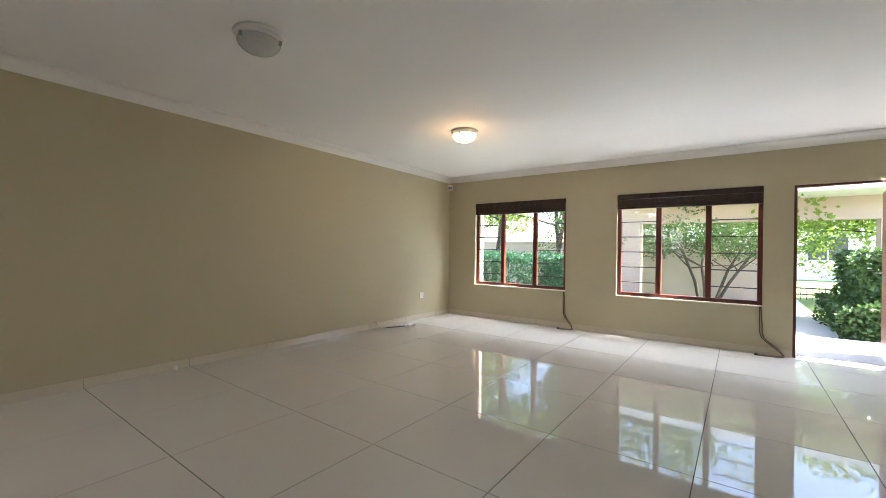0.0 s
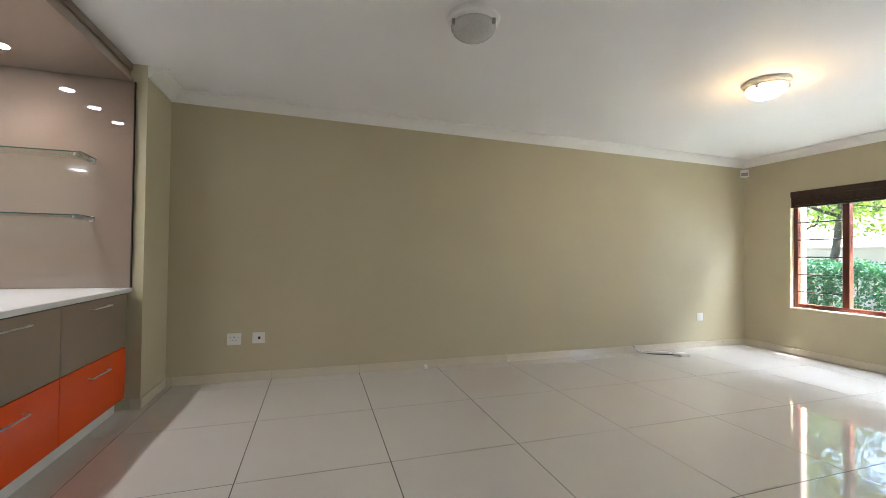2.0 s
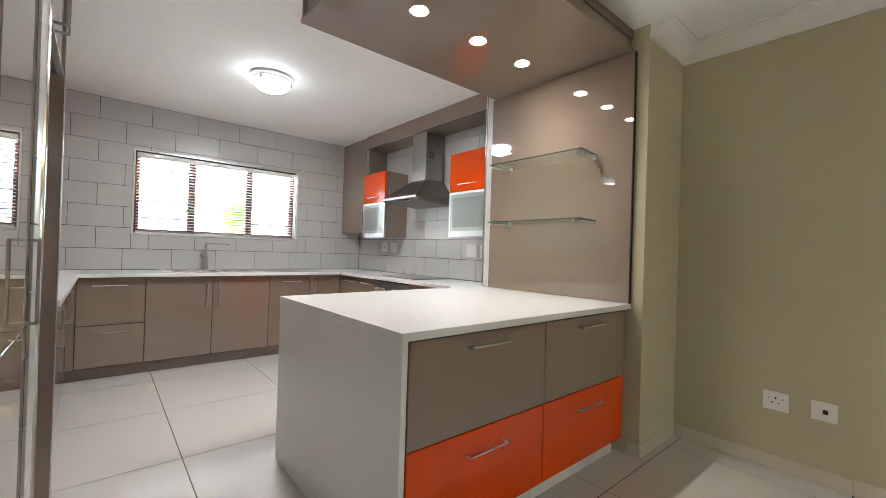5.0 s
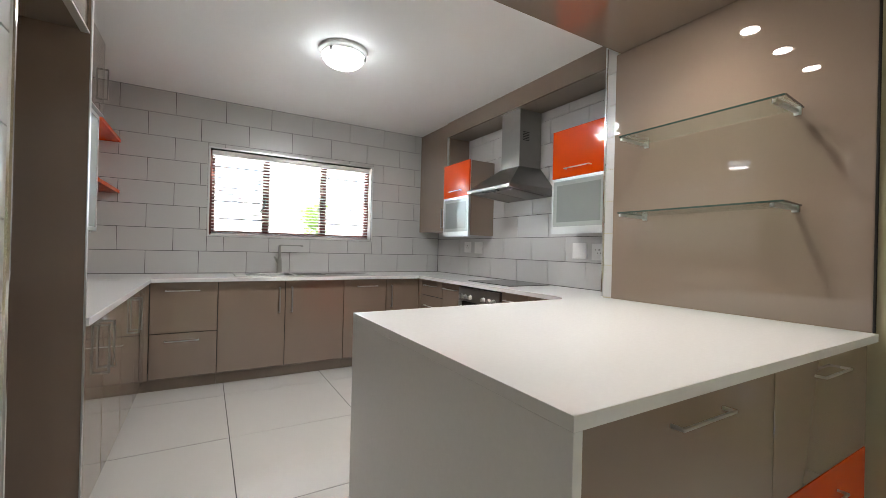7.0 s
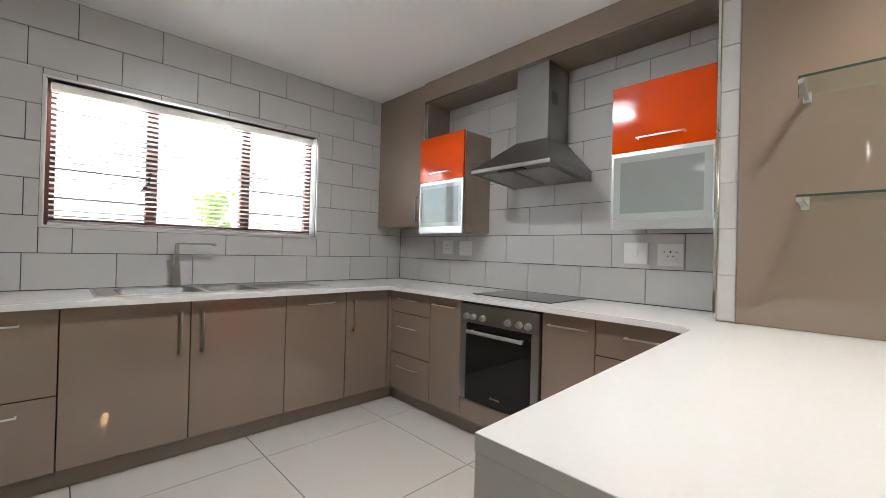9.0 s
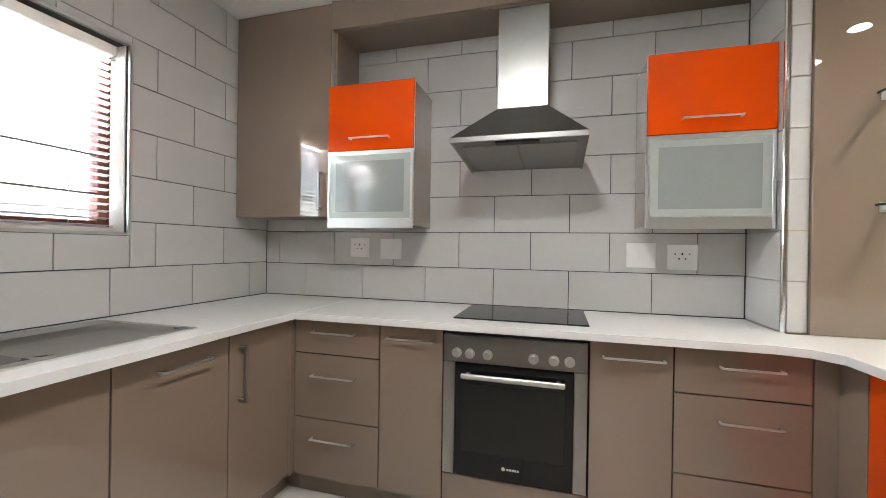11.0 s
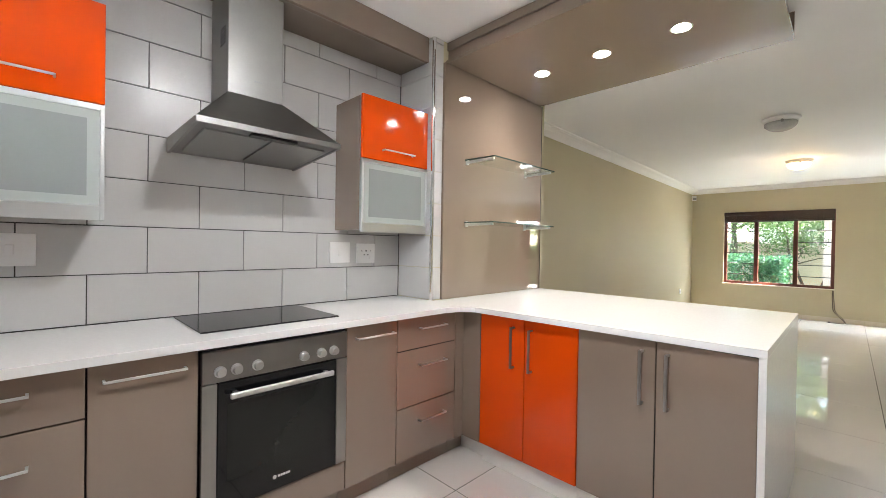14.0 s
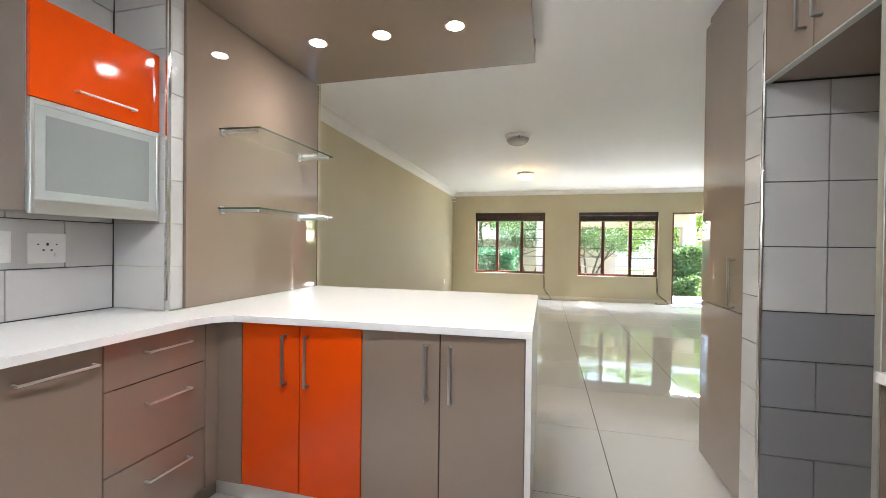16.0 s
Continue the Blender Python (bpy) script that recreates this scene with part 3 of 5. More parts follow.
# worktop: one continuous sheet, in pieces butted end to end
wt = thing("worktop", (0.5, -2.5, 0.87), "white quartz worktop running round the kitchen and peninsula", "worktop")
bm = prism([(HOB + 0.002, -3.34), (0.80, -3.34), (0.80, -1.42), (0.825, -1.33), (0.89, -1.275), (2.190, -1.228), (2.190, -0.028), (0.543, -0.028), (0.543, -1.272), (HOB + 0.002, -1.281)][::-1], "z", 0.870, 0.900)
bmesh.ops.bevel(bm, geom=[e for e in bm.edges if abs(e.verts[0].co.z - e.verts[1].co.z) < 1e-5], offset=0.001, segments=1, affect="EDGES")
part("slab", bm, M_QUARTZ, wt)
SX0, SX1, SYA, SYB = 1.25, 2.51, -3.93, -3.46       # sink cut-out
part("slab", bx(HOB + 0.002, SX0, SINK + 0.001, -3.3415, 0.870, 0.900, 0.0015), M_QUARTZ, wt)
part("slab", bx(SX1, EAST_K, SINK + 0.001, -3.3415, 0.870, 0.900, 0.0015), M_QUARTZ, wt)
part("slab", bx(SX0, SX1, SINK + 0.001, SYA, 0.870, 0.900), M_QUARTZ, wt)
part("slab", bx(SX0, SX1, SYB, -3.3415, 0.870, 0.900), M_QUARTZ, wt)
part("slab", bx(3.095, EAST_K, -3.3405, -1.452, 0.870, 0.900, 0.0015), M_QUARTZ, wt)

# ---- sink and tap ----
sk = thing("sink", (1.88, -3.7, 0.9), "stainless steel double-bowl sink with a drainer", "sink")


def frustum(bm, low, high, closed=True):
    vs = []
    for (x0, x1, y0, y1, z) in (low, high):
        vs.append([bm.verts.new(p) for p in ((x0, y0, z), (x1, y0, z), (x1, y1, z), (x0, y1, z))])
    for j in range(4):
        bm.faces.new((vs[0][j], vs[0][(j + 1) % 4], vs[1][(j + 1) % 4], vs[1][j]))
    bm.faces.new(vs[1])
    if closed:
        bm.faces.new(vs[0][::-1])
    return bm


def bowl(x0, x1, y0, y1, depth):
    bm = bmesh.new()
    rings = []
    for inset, z, r in ((0.0, 0.905, 0.05), (0.008, 0.895, 0.055), (0.02, 0.905 - depth * 0.9, 0.05), (0.05, 0.905 - depth, 0.04)):
        ring = []
        for cx, cy, a0 in ((x1 - inset - r, y1 - inset - r, 0), (x0 + inset + r, y1 - inset - r, 90), (x0 + inset + r, y0 + inset + r, 180), (x1 - inset - r, y0 + inset + r, 270)):
            for k in range(5):
                t = radians(a0 + 22.5 * k)
                ring.append(bm.verts.new((cx + r * math.cos(t), cy + r * math.sin(t), z)))
        rings.append(ring)
    for q, s in zip(rings, rings[1:]):
        for j in range(20):
            bm.faces.new((q[j], q[(j + 1) % 20], s[(j + 1) % 20], s[j]))
    bm.faces.new(rings[-1])
    return bm


B1, B2 = (2.02, 2.42, -3.84, -3.50), (1.71, 1.99, -3.84, -3.50)
bm = bmesh.new()
for a0, a1, c0, c1 in ((SX0, SX1, SYA, -3.84), (SX0, SX1, -3.50, SYB), (2.42, SX1, -3.84, -3.50), (1.99, 2.02, -3.84, -3.50), (1.69, 1.71, -3.84, -3.50)):
    bx(a0, a1, c0, c1, 0.897, 0.905, bm=bm)
part("rim", bm, M_STEEL, sk)
part("bowl", bowl(*B1, 0.16), M_BOWL, sk, smooth=True)
part("bowl", bowl(*B2, 0.14), M_BOWL, sk, smooth=True)
bm = bowl(SX0 + 0.012, 1.69, -3.84, -3.50, 0.018)
part("drainer", bm, M_STEEL, sk, "shallow plain steel drainer", smooth=True)
part("drainer_edge", bx(SX0, SX0 + 0.012, -3.84, -3.50, 0.897, 0.905), M_STEEL, sk)
bm = bx(SX0 - 0.012, SX1 + 0.012, SYA - 0.012, SYA, 0.9, 0.906)
bx(SX0 - 0.012, SX1 + 0.012, SYB, SYB + 0.012, 0.9, 0.906, bm=bm)
bx(SX0 - 0.012, SX0, SYA, SYB, 0.9, 0.906, bm=bm)
bx(SX1, SX1 + 0.012, SYA, SYB, 0.9, 0.906, bm=bm)
part("flange", bm, M_CHROME, sk)
for bb in (B1, B2):
    part("waste", lathe([(0.001, 0.004), (0.03, 0.004), (0.038, 0.001), (0.038, -0.002)], ((bb[0] + bb[1]) / 2, -3.67, 0.752 if bb is B1 else 0.772), 20), M_CHROME, sk)
TX, TY = 2.100, -3.885
tp = thing("mixer_tap", (TX, TY, 0.905), "satin steel mixer tap with a flat swan neck", "tap")
bm = lathe([(0.030, 0.0), (0.030, 0.006), (0.024, 0.012)], (TX, TY, 0.905), 24)
part("base", bm, M_STEEL, tp, smooth=True)
bm = bmesh.new()
frustum(bm, (TX - 0.023, TX + 0.023, TY - 0.021, TY + 0.021, 0.916), (TX - 0.017, TX + 0.017, TY - 0.016, TY + 0.016, 1.060))
bmesh.ops.bevel(bm, geom=bm.edges[:], offset=0.004, segments=2, affect="EDGES")
part("body", bm, M_STEEL, tp)
bm = prism([(TX + 0.012, 1.058), (TX + 0.012, 1.170), (TX + 0.009, 1.183), (TX - 0.004, 1.190), (TX - 0.225, 1.190), (TX - 0.228, 1.172), (TX - 0.205, 1.172), (TX - 0.200, 1.179), (TX - 0.014, 1.179), (TX - 0.011, 1.170), (TX - 0.012, 1.058)], "y", TY - 0.012, TY + 0.012)
bmesh.ops.bevel(bm, geom=bm.edges[:], offset=0.002, segments=1, affect="EDGES")
part("spout", bm, M_STEEL, tp)
bm = prism([(TX - 0.004, 1.000), (TX + 0.018, 0.990), (TX + 0.062, 1.068), (TX + 0.048, 1.078)], "y", TY + 0.018, TY + 0.034)
bmesh.ops.bevel(bm, geom=bm.edges[:], offset=0.004, segments=2, affect="EDGES")
part("lever", bm, M_STEEL, tp)

# ---- hob, oven and hood ----
hb = thing("hob", (0.45, -2.31, 0.9), "black glass ceramic hob set in the white worktop", "hob")
part("glass_top", bx(0.235, 0.672, -2.600, -2.015, 0.9005, 0.906, 0.002), M_BLACKGLASS, hb)
part("front_bevel", bx(0.6725, 0.6745, -2.598, -2.017, 0.9005, 0.9045, 0.0008), M_BLACK, hb, "thin dark front bevel")

ov = thing("oven", (0.5, -2.32, 0.245), "built-in stainless steel oven with a black glass door", "oven")
OY0, OY1 = -2.616, -2.026
part("body", bx(0.24, 0.742, OY0 + 0.01, OY1 - 0.01, 0.248, 0.86), M_BLACK, ov)
pan = part("control_panel", bx(0.742, 0.764, OY0, OY1, 0.732, 0.848, 0.002), M_STEEL_D, ov, "brushed steel control panel")
for ky in (-2.557, -2.500, -2.424, -2.235, -2.155, -2.095):
    bm = tube([(0.764, ky, 0.772), (0.772, ky, 0.772), (0.772, ky, 0.772), (0.790, ky, 0.772)], [0.021, 0.021, 0.017, 0.015], 16)
    kn = part("knob", bm, M_ALU, pan, "round satin knob")
odoor = part("oven_door", bx(0.742, 0.764, OY0 + 0.052, OY1 - 0.052, 0.250, 0.728, 0.002), M_BLACKGLASS, ov, "black glass oven door")
for y0, y1 in ((OY0, OY0 + 0.050), (OY1 - 0.050, OY1)):
    part("side_strip", bx(0.742, 0.765, y0, y1, 0.250, 0.728, 0.0015), M_STEEL, ov, "brushed steel side strip")
part("inner_window", bx(0.7640, 0.7646, OY0 + 0.085, OY1 - 0.085, 0.355, 0.645), material("oven_window_glass", (0.010, 0.011, 0.010), 0.05, vary=0.02, spec=0.35), odoor, "dark viewing window")
bm = bx(0.792, 0.806, OY0 + 0.085, OY1 - 0.085, 0.672, 0.694, 0.004)
for y in (OY0 + 0.11, OY1 - 0.11):
    bx(0.764, 0.794, y - 0.008, y + 0.008, 0.676, 0.690, bm=bm)
part("door_handle", bm, M_ALU, odoor, "flat satin door handle")
bm = tube([(0.7642, -2.352, 0.302), (0.7650, -2.352, 0.302)], 0.008, 14)
for k in range(5):
    bx(0.7642, 0.7650, -2.338 + 0.0105 * k, -2.330 + 0.0105 * k, 0.2975, 0.3065, bm=bm)
part("maker_mark", bm, M_ALU, odoor, "small pale maker's mark")

hd = thing("cooker_hood", (0.45, -2.32, 1.65), "stainless steel chimney cooker hood over the hob", "cooker hood")
HY0, HY1 = -2.625, -2.030
bm = bmesh.new()
frustum(bm, (HOB, 0.69, HY0, HY1, 1.715), (HOB, 0.445, -2.445, -2.205, 1.915), closed=False)
# same steel as the chimney; the dark reflections are put into its colour
part("canopy", bm, M_STEEL_D, hd, "brushed steel sloping canopy, toned darker for its dark reflections")
bm = bmesh.new()
bx(0.680, 0.692, HY0, HY1, 1.692, 1.716, 0.001, bm=bm)
for y0, y1 in ((HY0, HY0 + 0.012), (HY1 - 0.012, HY1)):
    prism([(HOB, 1.716), (0.680, 1.716), (0.680, 1.692), (HOB, 1.648)], "y", y0, y1, bm=bm)
part("rim", bm, M_STEEL, hd, "bright steel front rim")
# underside and filters take darker metal for the shade under the hood
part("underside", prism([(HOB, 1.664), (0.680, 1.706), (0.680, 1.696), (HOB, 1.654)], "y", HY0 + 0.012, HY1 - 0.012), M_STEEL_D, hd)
for y0, y1 in ((-2.58, -2.335), (-2.32, -2.075)):
    bm = prism([(0.26, 1.668), (0.62, 1.7005), (0.62, 1.684), (0.26, 1.652)], "y", y0, y1)
    part("grease_filter", bm, M_STEEL, hd, "aluminium mesh grease filter")
part("lamp_strip", bx(0.63, 0.672, -2.42, -2.23, 1.684, 1.700), M_BLACK, hd, "black switch strip")
ch = part("chimney", bx(HOB, 0.447, -2.447, -2.203, 1.912, 2.405, 0.002), M_STEEL, hd, "bright brushed steel chimney")
for k in range(6):
    part("vent_slot", bx(0.34, 0.41, -2.2035, -2.2015, 2.14 + 0.014 * k, 2.146 + 0.014 * k), M_BLACK, ch)
    part("vent_slot", bx(0.34, 0.41, -2.4485, -2.4465, 2.14 + 0.014 * k, 2.146 + 0.014 * k), M_BLACK, ch)
bm = bmesh.new()
for k in range(4):
    bx(0.4468, 0.4478, -2.335 + 0.009 * k, -2.329 + 0.009 * k, 1.985, 1.992, bm=bm)
part("maker_mark", bm, M_GREY, ch)

# ---- wall cabinets ----


def hob_wall_cabinet(y0, y1, front, label):
    c = thing("wall_cabinet", (0.35, (y0 + y1) / 2, 1.31), label, "wall cabinet", "orange wall cabinets")
    zb, zm, zt = 1.318, 1.728, 2.083
    part("body", bx(HOB, front - 0.022, y0 + 0.004, y1 - 0.004, zb + 0.012, zt - 0.004), M_TAUPE, c, "taupe carcass")
    part("edge_trim", bx(front - 0.022, front - 0.019, y0 + 0.001, y1 - 0.001, zb + 0.01, zt - 0.002), M_ALU, c)
    f = part("flap_door", bx(front - 0.018, front, y0 + 0.002, y1 - 0.002, zm + 0.002, zt, 0.0015), M_ORANGE, c, "glossy orange flap door")
    m = (y0 + y1) / 2
    handle("+x", front, "h", m - 0.10, m + 0.11, zm + 0.062, f)
    g = part("glass_door", bx(front - 0.016, front - 0.004, y0 + 0.013, y1 - 0.013, zb + 0.05, zm - 0.020), M_FROST, c, "frosted glass door panel")
    bm = bx(front - 0.018, front, y0 + 0.002, y0 + 0.015, zb, zm - 0.002, 0.0015)
    bx(front - 0.018, front, y1 - 0.015, y1 - 0.002, zb, zm - 0.002, 0.0015, bm=bm)
    bx(front - 0.018, front, y0 + 0.015, y1 - 0.015, zm - 0.022, zm - 0.002, bm=bm)
    bx(front - 0.018, front, y0 + 0.015, y1 - 0.015, zb, zb + 0.052, bm=bm)
    part("door_frame", bm, M_ALU, g, "satin aluminium door frame")
    bm = bx(front - 0.0035, front - 0.0025, y0 + 0.050, y1 - 0.050, zb + 0.085, zm - 0.055)
    part("etched_field", bm, M_ETCH, g, "darker etched field")
    return c


hob_wall_cabinet(-3.358, -2.864, 0.512, "wall cabinet with orange flap above a frosted glass door")
hob_wall_cabinet(-1.777, -1.288, 0.486, "wall cabinet with orange flap above a frosted glass door")
tc = thing("tall_wall_cabinet", (0.34, -3.68, 1.385), "tall taupe gloss wall cabinet in the kitchen corner", "wall cabinet")
part("body", bx(HOB, 0.455, SINK + 0.003, -3.364, 1.385, CEIL - 0.002), M_TAUPE_M, tc)
d = part("door", bx(0.456, 0.474, SINK + 0.005, -3.366, 1.383, CEIL - 0.006, 0.0015), M_TAUPE, tc)
handle("+x", 0.474, "v", -3.418, 1.43, 1.62, d)
part("edge_trim", bx(0.40, 0.476, -3.3635, -3.3605, 1.385, CEIL - 0.004), M_ALU, tc)
pel = thing("pelmet", (0.35, -2.3, 2.41), "taupe pelmet box below the ceiling over the hob", "pelmet")
part("front_board", bx(0.462, 0.484, -3.36, -1.288, 2.408, CEIL - 0.001, 0.001), M_TAUPE, pel)
part("under_board", bx(HOB, 0.462, -3.36, -1.288, 2.408, 2.426), M_TAUPE_M, pel)
part("side_board", bx(HOB, 0.452, -3.36, -3.342, 2.09, 2.406), M_TAUPE, pel)

# ---- shelf panel, bulkhead and glass shelves ----
sp = thing("shelf_panel", (0.53, -0.62, 0.9), "tall taupe gloss panel carrying two glass shelves", "panel")
part("board", bx(0.521, 0.542, -1.196, -0.045, 0.9005, 2.424, 0.001), M_TAUPE, sp)
part("edge_trim", bx(0.521, 0.544, -0.0445, -0.040, 0.9005, 2.424), M_DARK, sp)
bh = thing("bulkhead", (1.35, -0.62, 2.425), "taupe gloss ceiling bulkhead with three downlights", "bulkhead")
part("under_board", bx(0.521, 2.150, -1.170, -0.060, 2.426, 2.446, 0.001), M_TAUPE, bh)
part("side_board", bx(0.521, 2.150, -1.150, -1.130, 2.447, CEIL - 0.001), M_TAUPE, bh)
part("side_board", bx(0.521, 2.150, -0.100, -0.080, 2.447, CEIL - 0.001), M_TAUPE, bh)
part("end_board", bx(2.110, 2.130, -1.130, -0.100, 2.447, CEIL - 0.001), M_TAUPE, bh)
part("top_moulding", bx(0.521, 2.145, -0.080, -0.066, 2.51, CEIL - 0.001, 0.003), M_TAUPE_M, bh)
part("top_moulding", bx(0.521, 2.145, -1.164, -1.150, 2.51, CEIL - 0.001, 0.003), M_TAUPE_M, bh)
for x in (0.895, 1.305, 1.735):
    dl = thing("downlight", (x, -0.62, 2.42), "small round recessed downlight, switched on", "downlight", "bulkhead downlights")
    # bezel and bulb drawn oversize, so their shape includes the glare round the lamp
    part("bezel", lathe([(0.0445, 0.0045), (0.055, 0.0045), (0.055, 0.002), (0.052, 0.0), (0.0455, 0.0015), (0.0445, 0.0045)], (x, -0.62, 2.421), 28), M_CHROME, dl)
    part("bulb", lathe([(0.001, 0.0012), (0.043, 0.0012), (0.0435, 0.0035), (0.001, 0.004)], (x, -0.62, 2.421), 24), M_LED, dl, "lit lamp face, widened to stand for its glare")
for z in (1.405, 1.825):
    gs = thing("glass_shelf", (0.67, -0.63, z), "clear glass wall shelf on two pale brackets", "glass shelf", "glass shelves")
    part("glass", prism([(0.548, -1.003), (0.7835, -0.983), (0.7835, -0.247), (0.548, -0.267)], "z", z - 0.004, z + 0.004), M_SHELF, gs)
    part("polished_edge", prism([(0.784, -0.985), (0.787, -0.985), (0.787, -0.245), (0.784, -0.245)], "z", z - 0.004, z + 0.004), M_SHELF_EDGE, gs, "green polished front edge")
    for (xa, ya), (xb, yb) in (((0.548, -1.0055), (0.7835, -0.9855)), ((0.548, -0.2645), (0.7835, -0.2445))):
        part("polished_edge", prism([(xa, ya), (xb, yb), (xb, yb + 0.0022), (xa, ya + 0.0022)], "z", z - 0.004, z + 0.004), M_SHELF_EDGE, gs, "green polished end")
    for y in (-0.978, -0.285):
        bm = bx(0.552, 0.775, y - 0.008, y + 0.008, z - 0.020, z - 0.0045, 0.003, 2)
        bx(0.5425, 0.553, y - 0.013, y + 0.013, z - 0.028, z + 0.010, 0.003, 2, bm=bm)
        part("bracket", bm, M_ALU, gs, "pale satin bracket under the shelf's end")

# ---- east side: tall unit, fridge niche, side wall cabinets ----
TUX = 3.125
tu = thing("tall_unit", (3.4, -0.37, 0), "full-height taupe gloss cupboard with long bar handles", "cupboard")
part("body", bx(TUX + 0.021, EAST_K, -0.632, -0.112, 0.10, CEIL - 0.002), M_TAUPE, tu)
part("plinth", bx(TUX + 0.05, EAST_K, -0.630, -0.114, 0.0, 0.10), M_TAUPE_M, tu)
for z0, z1, hz in ((0.03, 0.915, None), (0.919, 2.50, (0.80, 1.07))):
    d = part("door", bx(TUX, TUX + 0.020, -0.630, -0.112, z0, z1, 0.0015), M_TAUPE, tu)
    if hz:
        handle("-x", TUX, "v", -0.535, hz[0] + 0.14, hz[1] + 0.10, d)
pier = structure("wall_niche", bx(3.125, EAST_K, -0.787, -0.636, 0, CEIL - 0.001), M_TILE_G, "tiled pier beside the fridge niche", "wall")
structure("trim_niche", tube([(3.116, -0.799, 0), (3.116, -0.799, CEIL - 0.002)], 0.008, 10), M_CHROME, "chrome corner trim of the tiled pier", "trim")
side = thing("side_panel", (3.4, -1.44, 0), "full-height taupe side panel of the fridge niche", "panel")
part("board", bx(3.109, EAST_K, -1.450, -1.430, 0.0, CEIL - 0.002), M_TAUPE, side)
part("edge_strip", bx(3.105, 3.1085, -1.4505, -1.4295, 0.0, CEIL - 0.002), M_ALU, side, "pale metal edge strip")
oc = thing("over_fridge_cabinet", (3.4, -1.1, 1.94), "taupe gloss cabinet above the empty fridge niche", "wall cabinet")
part("body", bx(3.136, EAST_K, -1.428, -0.811, 1.922, CEIL - 0.002), M_TAUPE_M, oc)
part("edge_trim", bx(3.111, 3.135, -1.428, -0.811, 1.914, 1.921), M_ALU, oc)
for y0, y1, hy in ((-1.428, -1.120, -1.165), (-1.120, -0.811, -1.075)):
    d = part("door", bx(3.115, 3.135, y0 + 0.002, y1 - 0.002, 1.923, CEIL - 0.008, 0.0015), M_TAUPE, oc)
    handle("-x", 3.115, "v", hy, 2.01, 2.27, d)
for y0, y1 in ((-2.03, -1.455), (-2.615, -2.03), (-3.20, -2.615)):
    c = thing("wall_cabinet", (3.56, (y0 + y1) / 2, 1.25), "wall cabinet with taupe door above a frosted glass door", "wall cabinet", "side wall cabinets")
    part("body", bx(3.42, EAST_K, y0 + 0.002, y1 - 0.002, 1.26, CEIL - 0.002), M_TAUPE, c)
    d = part("door", bx(3.378, 3.419, y0 + 0.002, y1 - 0.002, 2.055, CEIL - 0.006, 0.0015), M_TAUPE, c)
    part("edge_trim", bx(3.376, 3.419, y0 + 0.002, y1 - 0.002, 2.047, 2.0545), M_ALU, c, "bright metal strip under the door")
    handle("-x", 3.378, "v", y0 + 0.06, 2.16, 2.36, d)
    g = part("glass_door", bx(3.404, 3.416, y0 + 0.018, y1 - 0.018, 1.275, 2.022), M_FROST, c, "frosted glass door panel")
    bm = bx(3.40, 3.419, y0 + 0.002, y0 + 0.020, 1.25, 2.045, 0.0015)
    bx(3.40, 3.419, y1 - 0.020, y1 - 0.002, 1.25, 2.045, 0.0015, bm=bm)
    bx(3.40, 3.419, y0 + 0.020, y1 - 0.020, 2.020, 2.045, bm=bm)
    bx(3.40, 3.419, y0 + 0.020, y1 - 0.020, 1.25, 1.277, bm=bm)
    part("door_frame", bm, M_ALU, g, "satin aluminium door frame")
    part("knob", tube([(3.409, y0 + 0.14, 1.2505), (3.409, y0 + 0.14, 1.238), (3.409, y0 + 0.14, 1.232)], [0.004, 0.004, 0.007], 10), M_ALU, g, "small knob under the door")
for z in (1.612, 2.055):
    solid("corner_shelf", bx(3.398, EAST_K, SINK + 0.002, -3.202, z - 0.015, z + 0.015, 0.002), M_ORANGE, "small orange open shelf in the kitchen corner", "shelf", "orange corner shelves")

# ---- ceiling lamps ----


def dome_lamp(x, y, r, glow, label, group=""):
    C = ceil_at(y)
    top = thing("ceiling_lamp", (x, y, C), label, "ceiling lamp", group)
    part("base_plate", lathe([(0.02, 0.0), (r, 0.0), (r + 0.004, -0.006), (r, -0.020), (r * 0.9, -0.030), (r * 0.86, -0.042), (0.02, -0.042)], (x, y, C), 40), M_WHITE, top, "white enamelled base plate", smooth=False)
    prof = [(r * 0.84, -0.043)] + [(r * 0.86 * math.cos(radians(a)), -0.046 - 0.080 * math.sin(radians(a))) for a in range(0, 90, 9)] + [(0.003, -0.127)]
    bm = lathe(prof, (x, y, C), 48)
    for v in bm.verts:
        k = math.atan2(v.co.y - y, v.co.x - x)
        rad = math.hypot(v.co.x - x, v.co.y - y)
        if 0.02 < rad:
            s = 1 + 0.018 * math.cos(k * 24)
            v.co.x, v.co.y = x + (v.co.x - x) * s, y + (v.co.y - y) * s
    part("glass_dome", bm, glow, top, "pressed glass dome", smooth=True)
    for k in range(3):
        a = radians(120 * k + 40)
        cx, cy = x + r * 0.87 * math.cos(a), y + r * 0.87 * math.sin(a)
        part("clip", bx(cx - 0.011, cx + 0.011, cy - 0.011, cy + 0.011, C - 0.066, C - 0.036, 0.004), M_STEEL, top, "small metal clip")
    return top


dome_lamp(1.89, 2.11, 0.150, M_LAMP_OFF, "round ceiling lamp with a grey pressed glass dome, off", "living room ceiling lamps")
dome_lamp(1.865, 4.53, 0.150, M_LAMP_WARM, "round ceiling lamp glowing warm yellow", "living room ceiling lamps")
dome_lamp(1.935, -2.37, 0.165, M_LAMP_COOL, "round ceiling lamp glowing cool white", "")

# ---- sockets, cables and small things ----


